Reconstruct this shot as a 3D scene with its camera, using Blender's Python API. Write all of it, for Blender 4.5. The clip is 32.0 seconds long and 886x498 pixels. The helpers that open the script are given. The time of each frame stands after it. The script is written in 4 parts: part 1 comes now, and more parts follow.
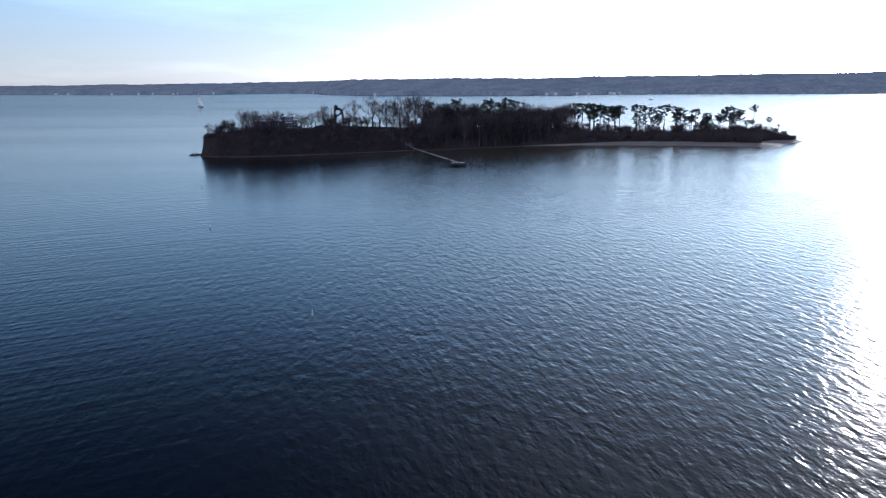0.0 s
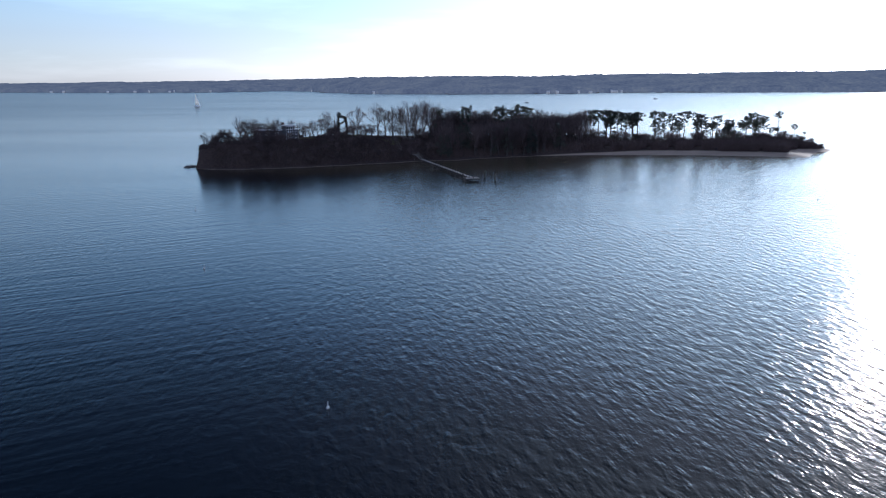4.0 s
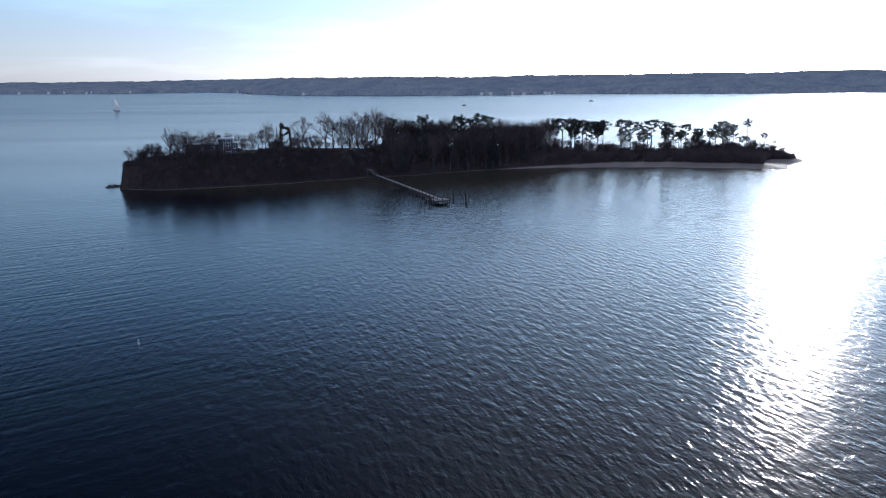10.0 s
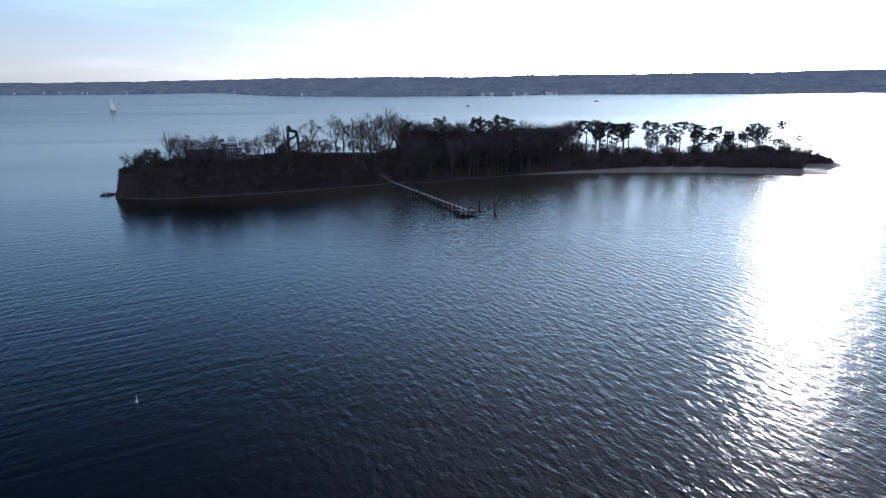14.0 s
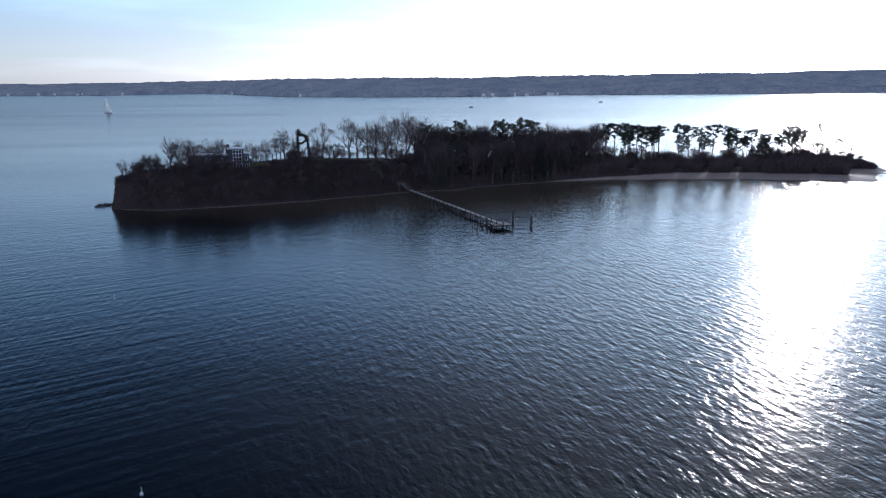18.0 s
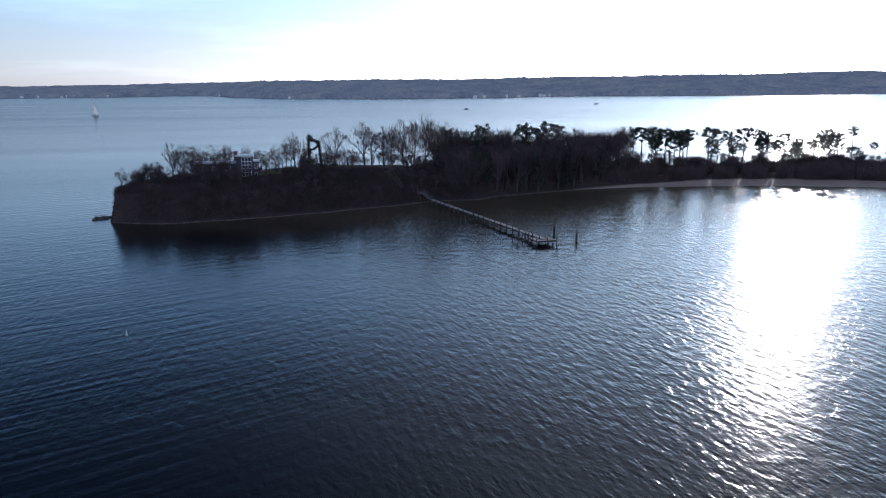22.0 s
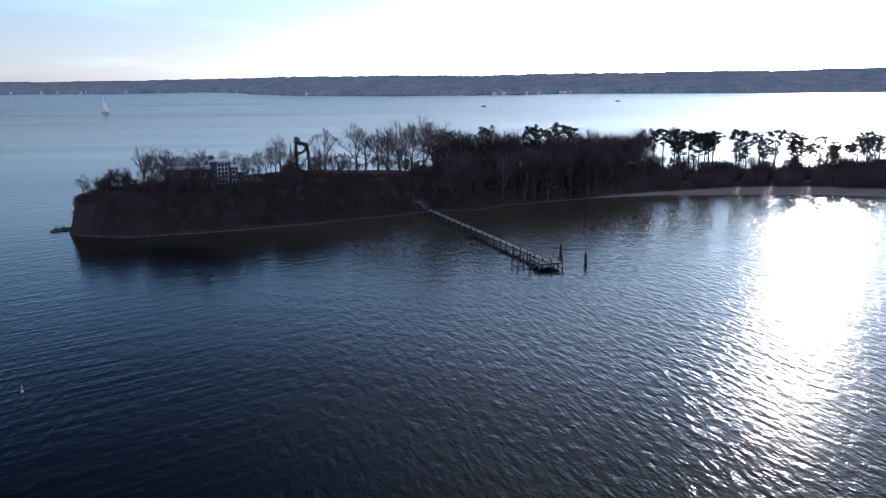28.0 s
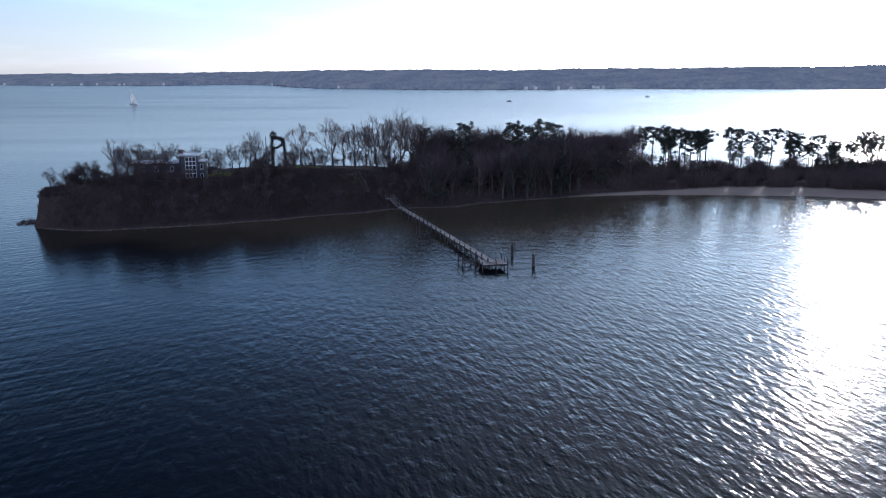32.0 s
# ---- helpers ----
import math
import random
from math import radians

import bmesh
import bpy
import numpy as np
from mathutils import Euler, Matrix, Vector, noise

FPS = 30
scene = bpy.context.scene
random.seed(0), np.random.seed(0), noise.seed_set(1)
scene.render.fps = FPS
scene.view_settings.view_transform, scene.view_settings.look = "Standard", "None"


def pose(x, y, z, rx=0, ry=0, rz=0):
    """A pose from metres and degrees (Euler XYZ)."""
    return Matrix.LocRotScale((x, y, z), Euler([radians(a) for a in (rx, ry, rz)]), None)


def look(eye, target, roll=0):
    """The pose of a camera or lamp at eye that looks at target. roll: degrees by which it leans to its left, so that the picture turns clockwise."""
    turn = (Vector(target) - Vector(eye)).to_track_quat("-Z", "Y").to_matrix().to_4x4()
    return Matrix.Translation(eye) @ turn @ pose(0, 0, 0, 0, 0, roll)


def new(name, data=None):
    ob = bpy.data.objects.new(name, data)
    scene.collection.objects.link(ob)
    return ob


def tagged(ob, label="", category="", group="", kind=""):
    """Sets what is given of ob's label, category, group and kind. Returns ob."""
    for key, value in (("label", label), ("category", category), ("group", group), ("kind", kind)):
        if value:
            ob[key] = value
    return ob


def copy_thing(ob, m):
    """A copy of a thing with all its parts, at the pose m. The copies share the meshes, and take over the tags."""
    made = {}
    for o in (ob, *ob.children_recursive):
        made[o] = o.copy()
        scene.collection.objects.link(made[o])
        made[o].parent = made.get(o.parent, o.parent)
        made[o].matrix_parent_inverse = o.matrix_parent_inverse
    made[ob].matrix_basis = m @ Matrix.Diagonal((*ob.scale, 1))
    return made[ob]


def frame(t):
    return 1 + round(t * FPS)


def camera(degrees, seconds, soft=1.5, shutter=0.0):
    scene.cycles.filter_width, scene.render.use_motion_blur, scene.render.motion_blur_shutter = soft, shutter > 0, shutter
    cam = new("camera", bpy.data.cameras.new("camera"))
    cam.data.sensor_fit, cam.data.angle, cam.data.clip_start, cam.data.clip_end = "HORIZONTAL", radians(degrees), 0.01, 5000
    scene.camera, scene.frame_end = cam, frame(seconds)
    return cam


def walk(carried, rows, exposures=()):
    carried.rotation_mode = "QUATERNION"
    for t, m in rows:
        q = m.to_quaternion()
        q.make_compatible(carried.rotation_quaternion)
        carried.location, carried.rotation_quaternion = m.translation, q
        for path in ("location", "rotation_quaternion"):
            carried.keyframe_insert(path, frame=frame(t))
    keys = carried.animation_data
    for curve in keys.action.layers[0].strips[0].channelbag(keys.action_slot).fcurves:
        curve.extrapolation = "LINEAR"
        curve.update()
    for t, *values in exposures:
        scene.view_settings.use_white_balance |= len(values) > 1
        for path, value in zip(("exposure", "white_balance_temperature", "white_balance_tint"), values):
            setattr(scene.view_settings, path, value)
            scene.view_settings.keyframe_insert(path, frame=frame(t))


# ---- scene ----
cam = camera(55.75, 32.0, soft=1.1)
PATH = [
    (0, (6.96, -33.75, 33.03), (18.07, 260.23, -25.69), -0.46),
    (1, (5.78, -27.58, 34.19), (17.22, 266.44, -24.32), -0.48),
    (2, (5.20, -21.60, 35.72), (16.42, 272.31, -23.37), -0.46),
    (3, (4.20, -15.36, 36.84), (15.64, 278.30, -23.45), -0.43),
    (3.5, (3.28, -12.26, 37.23), (14.95, 281.44, -22.80), -0.46),
    (5.5, (-0.86, 0.85, 40.20), (14.62, 294.30, -20.18), -0.40),
    (6, (-2.00, 3.80, 40.60), (18.19, 296.98, -19.72), -0.42),
    (7, (-3.23, 10.10, 40.79), (17.18, 303.29, -19.42), -0.38),
    (7.5, (-4.15, 13.37, 40.78), (16.89, 306.51, -19.46), -0.43),
    (8, (-5.60, 16.38, 40.78), (30.06, 308.10, -19.48), -0.40),
    (9, (-6.75, 22.47, 40.83), (30.12, 314.03, -19.43), -0.42),
    (10, (-8.10, 28.64, 40.89), (29.01, 320.17, -19.40), -0.41),
    (11, (-9.54, 35.05, 40.83), (27.80, 326.54, -19.49), -0.44),
    (12, (-10.92, 41.47, 40.65), (26.69, 332.96, -19.52), -0.43),
    (13, (-12.49, 47.83, 40.70), (25.42, 339.28, -19.50), -0.46),
    (14, (-13.82, 54.12, 40.63), (24.35, 345.53, -19.58), -0.44),
    (14.5, (-14.38, 57.21, 40.59), (23.77, 348.62, -19.58), -0.49),
    (16.5, (-17.87, 70.12, 40.41), (21.51, 361.41, -19.61), -0.43),
    (17, (-18.53, 73.34, 40.46), (20.84, 364.62, -19.60), -0.45),
    (18, (-20.15, 79.63, 40.46), (19.35, 370.91, -19.53), -0.50),
    (19, (-22.01, 85.44, 40.63), (17.12, 376.74, -19.46), -0.56),
    (20, (-24.63, 91.16, 40.47), (14.49, 382.53, -19.34), -0.53),
    (21, (-27.12, 96.94, 40.49), (11.81, 388.35, -19.22), -0.56),
    (21.5, (-28.56, 99.49, 40.47), (11.26, 390.79, -19.19), -0.54),
    (22, (-29.90, 102.47, 40.44), (14.53, 393.14, -19.02), -0.57),
    (23, (-31.33, 108.31, 40.65), (12.00, 399.15, -18.82), -0.61),
    (24, (-30.94, 113.65, 40.96), (9.95, 404.80, -18.70), -0.70),
    (25, (-29.28, 118.42, 41.00), (9.84, 409.77, -18.88), -0.72),
    (25.5, (-28.13, 120.30, 40.94), (10.34, 411.72, -18.99), -0.68),
    (27.5, (-20.93, 127.42, 40.78), (16.02, 418.89, -19.88), -0.61),
    (28, (-18.79, 128.50, 40.68), (18.15, 419.97, -19.98), -0.49),
    (29, (-14.27, 130.03, 40.35), (22.59, 421.48, -20.47), -0.36),
    (30, (-9.45, 130.45, 40.54), (26.94, 421.79, -21.06), -0.31),
    (30.5, (-6.77, 130.59, 40.48), (25.88, 422.32, -21.39), -0.24),
    (31, (-3.95, 130.71, 40.52), (25.29, 422.77, -21.52), -0.19),
    (32, (1.62, 130.35, 40.92), (25.03, 422.80, -21.72), -0.16),
]
EXPOSURES = [(t, ev, 6100 + 6 * max(0.0, t - 10), 12 + 0.1 * max(0.0, t - 10)) for t, ev in ((0.0, 0.08), (7.5, 0.1), (9.0, -0.06), (12.0, -0.04), (22.0, -0.03), (25.0, -0.03), (28.0, 0.05), (30.0, 0.1), (32.0, 0.25))]
walk(cam, [(t, look(eye, target, roll)) for t, eye, target, roll in PATH], EXPOSURES)

# ---- world and sun ----
SUN_AZ, SUN_EL = 31.6, 12.8          # degrees to the right of +y, degrees above the horizon
world = bpy.data.worlds.new("sky")
scene.world = world
world.use_nodes = True
wn = world.node_tree
for n in list(wn.nodes):
    wn.nodes.remove(n)
sky = wn.nodes.new("ShaderNodeTexSky")
sky.sky_type = "NISHITA"
sky.sun_disc = False
sky.sun_elevation, sky.sun_rotation = radians(SUN_EL), radians(SUN_AZ)
sky.altitude, sky.air_density, sky.dust_density, sky.ozone_density = 30, 1.0, 0.55, 3.0
bg = wn.nodes.new("ShaderNodeBackground")
bg.inputs["Strength"].default_value = 0.13
wo = wn.nodes.new("ShaderNodeOutputWorld")
# thin high veil: paler, cooler air and faint wisps of cirrus
pale = wn.nodes.new("ShaderNodeHueSaturation")
pale.inputs["Saturation"].default_value = 0.45
wn.links.new(sky.outputs[0], pale.inputs["Color"])
cool = wn.nodes.new("ShaderNodeMix")
cool.data_type, cool.blend_type = "RGBA", "MULTIPLY"
cool.inputs["Factor"].default_value = 1.0
cool.inputs["B"].default_value = (0.84, 0.97, 1.26, 1)
wn.links.new(pale.outputs[0], cool.inputs["A"])
tc = wn.nodes.new("ShaderNodeTexCoord")
mp = wn.nodes.new("ShaderNodeMapping")
mp.inputs["Scale"].default_value = (2.2, 2.2, 16.0)
wn.links.new(tc.outputs["Generated"], mp.inputs["Vector"])
wisp = wn.nodes.new("ShaderNodeTexNoise")
wisp.inputs["Scale"].default_value, wisp.inputs["Detail"].default_value = 1.6, 6
wn.links.new(mp.outputs[0], wisp.inputs["Vector"])
wr = wn.nodes.new("ShaderNodeMapRange")
wr.inputs["From Min"].default_value, wr.inputs["From Max"].default_value = 0.52, 0.72
wr.inputs["To Min"].default_value, wr.inputs["To Max"].default_value = 1.0, 1.22
wn.links.new(wisp.outputs[0], wr.inputs["Value"])
# haze lies low: the sky deepens with height
high = wn.nodes.new("ShaderNodeSeparateXYZ")
wn.links.new(tc.outputs["Generated"], high.inputs[0])
deep = wn.nodes.new("ShaderNodeValToRGB")
while len(deep.color_ramp.elements) < 6:
    deep.color_ramp.elements.new(0.5)
for e, (p, v) in zip(deep.color_ramp.elements, ((0.0, (1.24, 1.19, 1.12)), (0.05, (1.04, 1.04, 1.02)), (0.12, (0.98, 1.15, 1.14)), (0.24, (0.47, 0.72, 0.84)), (0.36, (0.085, 0.12, 0.19)), (1.0, (0.036, 0.045, 0.072)))):
    e.position, e.color = p, (*v, 1)
wn.links.new(high.outputs[2], deep.inputs[0])
both = wn.nodes.new("ShaderNodeVectorMath")
both.operation = "MULTIPLY"
# the side away from the sun is raised evenly, as fill light for the island
away = wn.nodes.new("ShaderNodeMapRange")
away.interpolation_type = "SMOOTHSTEP"
away.inputs["From Min"].default_value, away.inputs["From Max"].default_value = 0.25, -0.45
wn.links.new(high.outputs[1], away.inputs["Value"])
even = wn.nodes.new("ShaderNodeMix")
even.data_type = "RGBA"
even.inputs["B"].default_value = (1.42, 1.36, 1.4, 1)
wn.links.new(away.outputs[0], even.inputs["Factor"])
wn.links.new(deep.outputs[0], even.inputs["A"])
wn.links.new(cool.outputs["Result"], both.inputs[0])
wn.links.new(even.outputs["Result"], both.inputs[1])
cirrus = wn.nodes.new("ShaderNodeVectorMath")
cirrus.operation = "SCALE"
wn.links.new(both.outputs[0], cirrus.inputs[0])
wn.links.new(wr.outputs[0], cirrus.inputs["Scale"])
# bright aureole of thin cloud round the sun
toward = wn.nodes.new("ShaderNodeVectorMath")
toward.operation = "DOT_PRODUCT"
toward.inputs[1].default_value = (math.sin(radians(SUN_AZ)) * math.cos(radians(SUN_EL)), math.cos(radians(SUN_AZ)) * math.cos(radians(SUN_EL)), math.sin(radians(SUN_EL)))
wn.links.new(tc.outputs["Generated"], toward.inputs[0])
near = wn.nodes.new("ShaderNodeMath")
near.operation, near.use_clamp = "MAXIMUM", True
near.inputs[1].default_value = 0.0
wn.links.new(toward.outputs["Value"], near.inputs[0])
tight = wn.nodes.new("ShaderNodeMath")
tight.operation = "POWER"
tight.inputs[1].default_value = 12.0
wn.links.new(near.outputs[0], tight.inputs[0])
halo = wn.nodes.new("ShaderNodeVectorMath")
halo.operation = "SCALE"
halo.inputs[0].default_value = (4.7, 5.1, 5.6)
# the veil is thinnest near the horizon
veil = wn.nodes.new("ShaderNodeMapRange")
veil.inputs["From Min"].default_value, veil.inputs["From Max"].default_value = 0.0, 0.2
veil.inputs["To Min"].default_value, veil.inputs["To Max"].default_value = 0.15, 1.15
wn.links.new(high.outputs[2], veil.inputs["Value"])
glow = wn.nodes.new("ShaderNodeMath")
glow.operation = "MULTIPLY"
wn.links.new(tight.outputs[0], glow.inputs[0])
wn.links.new(veil.outputs[0], glow.inputs[1])
wn.links.new(glow.outputs[0], halo.inputs["Scale"])
whole = wn.nodes.new("ShaderNodeVectorMath")
whole.operation = "ADD"
wn.links.new(cirrus.outputs[0], whole.inputs[0])
wn.links.new(halo.outputs[0], whole.inputs[1])
wn.links.new(whole.outputs[0], bg.inputs[0])
wn.links.new(bg.outputs[0], wo.inputs[0])

sun_data = bpy.data.lights.new("sun", "SUN")
sun_data.energy, sun_data.angle, sun_data.color = 0.68, radians(0.53), (1.0, 0.93, 0.89)
sun = new("sun", sun_data)
az, el = radians(SUN_AZ), radians(SUN_EL)
SUN_DIR = Vector((math.sin(az) * math.cos(el), math.cos(az) * math.cos(el), math.sin(el)))
sun.matrix_world = look(SUN_DIR * 900 + Vector((60, 400, 0)), (60, 400, 0))


# ---- materials ----
def nodes_of(name, rough=0.8, metal=0.0):
    m = bpy.data.materials.new(name)
    m.use_nodes = True
    t = m.node_tree
    b = t.nodes["Principled BSDF"]
    b.inputs["Roughness"].default_value, b.inputs["Metallic"].default_value = rough, metal
    return m, t, b


def add_noise(t, scale, detail=4.0, coords=None, rough=0.55):
    n = t.nodes.new("ShaderNodeTexNoise")
    n.inputs["Scale"].default_value, n.inputs["Detail"].default_value = scale, detail
    n.inputs["Roughness"].default_value = rough
    if coords is None:
        c = t.nodes.new("ShaderNodeTexCoord")
        coords = c.outputs["Object"]
    t.links.new(coords, n.inputs["Vector"])
    return n


def add_ramp(t, fac, stops):
    r = t.nodes.new("ShaderNodeValToRGB")
    while len(r.color_ramp.elements) < len(stops):
        r.color_ramp.elements.new(0.5)
    for e, (p, c) in zip(r.color_ramp.elements, stops):
        e.position, e.color = p, (*c, 1)
    t.links.new(fac, r.inputs[0])
    return r


def add_math(t, op, a, b=None, clamp=False):
    n = t.nodes.new("ShaderNodeMath")
    n.operation, n.use_clamp = op, clamp
    for i, v in enumerate((a, b)):
        if v is None:
            continue
        if isinstance(v, (int, float)):
            n.inputs[i].default_value = v
        else:
            t.links.new(v, n.inputs[i])
    return n.outputs[0]


def add_bump(t, b, height, strength=0.5, distance=0.05, width=0.1):
    n = t.nodes.new("ShaderNodeBump")
    n.inputs["Filter Width"].default_value = width
    n.inputs["Strength"].default_value, n.inputs["Distance"].default_value = strength, distance
    t.links.new(height, n.inputs["Height"])
    t.links.new(n.outputs[0], b.inputs["Normal"])


def mottled(name, dark, light, scale, rough=0.85, fine=None, bump=0.4, distance=0.05, vary=0.25):
    """Two tones mixed by coarse and fine noise, with fine relief, varied from object to object."""
    m, t, b = nodes_of(name, rough)
    coarse = add_noise(t, scale, 3)
    grain = add_noise(t, fine or scale * 9, 5)
    mix = add_math(t, "ADD", add_math(t, "MULTIPLY", coarse.outputs[0], 0.6), add_math(t, "MULTIPLY", grain.outputs[0], 0.4))
    info = t.nodes.new("ShaderNodeObjectInfo")
    mix = add_math(t, "ADD", mix, add_math(t, "MULTIPLY", add_math(t, "SUBTRACT", info.outputs["Random"], 0.5), vary), True)
    r = add_ramp(t, mix, [(0.3, dark), (0.7, light)])
    t.links.new(r.outputs[0], b.inputs["Base Color"])
    add_bump(t, b, grain.outputs[0], bump, distance)
    return m


BARK = mottled("grey_brown_bark", (0.045, 0.037, 0.034), (0.12, 0.1, 0.088), 0.6, 0.9, 6, 0.6, 0.03)
TWIG = mottled("bare_twigs", (0.07, 0.05, 0.048), (0.16, 0.112, 0.104), 0.4, 0.9, 4, 0.1, 0.01, 0.4)
PINE_BARK = mottled("pine_bark", (0.06, 0.042, 0.034), (0.16, 0.115, 0.09), 0.8, 0.9, 7, 0.6, 0.03)
NEEDLES = mottled("pine_needles", (0.022, 0.028, 0.022), (0.06, 0.072, 0.05), 0.5, 0.7, 3, 0.1, 0.01, 0.4)
CEDAR = mottled("dark_evergreen_leaves", (0.03, 0.033, 0.028), (0.08, 0.082, 0.06), 0.5, 0.7, 3, 0.1, 0.01, 0.4)
IVY = mottled("ivy_leaves", (0.01, 0.013, 0.008), (0.034, 0.036, 0.024), 0.7, 0.6, 4, 0.1, 0.01)
BRUSH = mottled("dry_brush", (0.07, 0.048, 0.044), (0.155, 0.105, 0.092), 0.12, 0.95, 1.5, 0.1, 0.01, 0.2)
GRASS = mottled("winter_lawn", (0.16, 0.19, 0.05), (0.32, 0.36, 0.11), 0.35, 0.9, 3, 0.1, 0.01)
WOOD = mottled("weathered_deck_wood", (0.3, 0.265, 0.22), (0.64, 0.58, 0.5), 1.2, 0.6, 18, 0.5, 0.01, 0.5)
OLD_WOOD = mottled("old_grey_wood", (0.1, 0.085, 0.075), (0.26, 0.23, 0.2), 1.2, 0.8, 14, 0.5, 0.01, 0.5)
PILE = mottled("dark_wet_pile_wood", (0.035, 0.03, 0.027), (0.13, 0.11, 0.095), 0.9, 0.8, 9, 0.5, 0.02, 0.3)
SIDING = mottled("grey_lap_siding", (0.065, 0.062, 0.066), (0.12, 0.116, 0.12), 0.5, 0.8, 9, 0.2, 0.01)
TRIM = mottled("white_paint", (0.68, 0.68, 0.69), (0.82, 0.82, 0.82), 0.8, 0.6, 12, 0.1, 0.005)
ROOFING = mottled("pale_flat_roof", (0.58, 0.57, 0.55), (0.74, 0.72, 0.7), 0.4, 0.3, 6, 0.2, 0.01)
BRICK = mottled("dark_chimney_brick", (0.09, 0.05, 0.042), (0.18, 0.11, 0.09), 2.0, 0.85, 14, 0.4, 0.01)
STONE = mottled("shore_rock", (0.07, 0.065, 0.06), (0.2, 0.185, 0.17), 0.9, 0.9, 6, 0.6, 0.06, 0.4)
HULL = mottled("white_gelcoat", (0.7, 0.7, 0.72), (0.83, 0.83, 0.84), 0.5, 0.25, 4, 0.05, 0.005)
DARK_HULL = mottled("dark_blue_gelcoat", (0.02, 0.025, 0.04), (0.05, 0.06, 0.08), 0.5, 0.3, 4, 0.05, 0.005)
SAIL = mottled("white_sailcloth", (0.76, 0.76, 0.75), (0.86, 0.86, 0.85), 0.4, 0.8, 3, 0.05, 0.01)
ALLOY, _t, _b = nodes_of("mast_alloy", 0.35, 0.9)
_b.inputs["Base Color"].default_value = (0.6, 0.6, 0.62, 1)
FLOAT_WHITE = mottled("white_float_foam", (0.62, 0.62, 0.6), (0.82, 0.82, 0.8), 4, 0.6, 30, 0.2, 0.01)

GLASS, _t, _b = nodes_of("window_glass", 0.03)
_b.inputs["Base Color"].default_value = (0.02, 0.022, 0.025, 1)
_b.inputs["IOR"].default_value = 1.5


def ground_material():
    """Leaf litter and earth, with pale sand along the water."""
    m, t, b = nodes_of("island_earth", 0.95)
    c = t.nodes.new("ShaderNodeTexCoord")
    big = add_noise(t, 0.09, 4, c.outputs["Object"])
    fine = add_noise(t, 1.6, 6, c.outputs["Object"])
    mix = add_math(t, "ADD", add_math(t, "MULTIPLY", big.outputs[0], 0.55), add_math(t, "MULTIPLY", fine.outputs[0], 0.45))
    earth = add_ramp(t, mix, [(0.32, (0.03, 0.019, 0.017)), (0.52, (0.055, 0.035, 0.029)), (0.7, (0.1, 0.066, 0.05))])
    sand = add_ramp(t, mix, [(0.3, (0.36, 0.26, 0.19)), (0.55, (0.52, 0.4, 0.3)), (0.75, (0.62, 0.49, 0.37))])
    sep = t.nodes.new("ShaderNodeSeparateXYZ")
    t.links.new(c.outputs["Object"], sep.inputs[0])
    edge = add_math(t, "ADD", sep.outputs[2], add_math(t, "MULTIPLY", add_math(t, "SUBTRACT", fine.outputs[0], 0.5), 0.9))
    sandy = t.nodes.new("ShaderNodeMapRange")
    along = t.nodes.new("ShaderNodeMapRange")
    along.inputs["From Min"].default_value, along.inputs["From Max"].default_value = 62, 118
    along.inputs["To Min"].default_value, along.inputs["To Max"].default_value = 1.25, -0.15
    t.links.new(sep.outputs[0], along.inputs["Value"])
    edge = add_math(t, "ADD", edge, along.outputs[0])
    sandy.inputs["From Min"].default_value, sandy.inputs["From Max"].default_value = 1.0, 1.4
    sandy.inputs["To Min"].default_value, sandy.inputs["To Max"].default_value = 1.0, 0.0
    t.links.new(edge, sandy.inputs["Value"])
    mx = t.nodes.new("ShaderNodeMix")
    mx.data_type = "RGBA"
    t.links.new(sandy.outputs[0], mx.inputs["Factor"])
    t.links.new(earth.outputs[0], mx.inputs["A"])
    t.links.new(sand.outputs[0], mx.inputs["B"])
    t.links.new(mx.outputs["Result"], b.inputs["Base Color"])
    wet = t.nodes.new("ShaderNodeMapRange")
    wet.inputs["To Min"].default_value, wet.inputs["To Max"].default_value = 0.95, 0.6
    t.links.new(sandy.outputs[0], wet.inputs["Value"])
    t.links.new(wet.outputs[0], b.inputs["Roughness"])
    add_bump(t, b, mix, 0.8, 0.25)
    return m


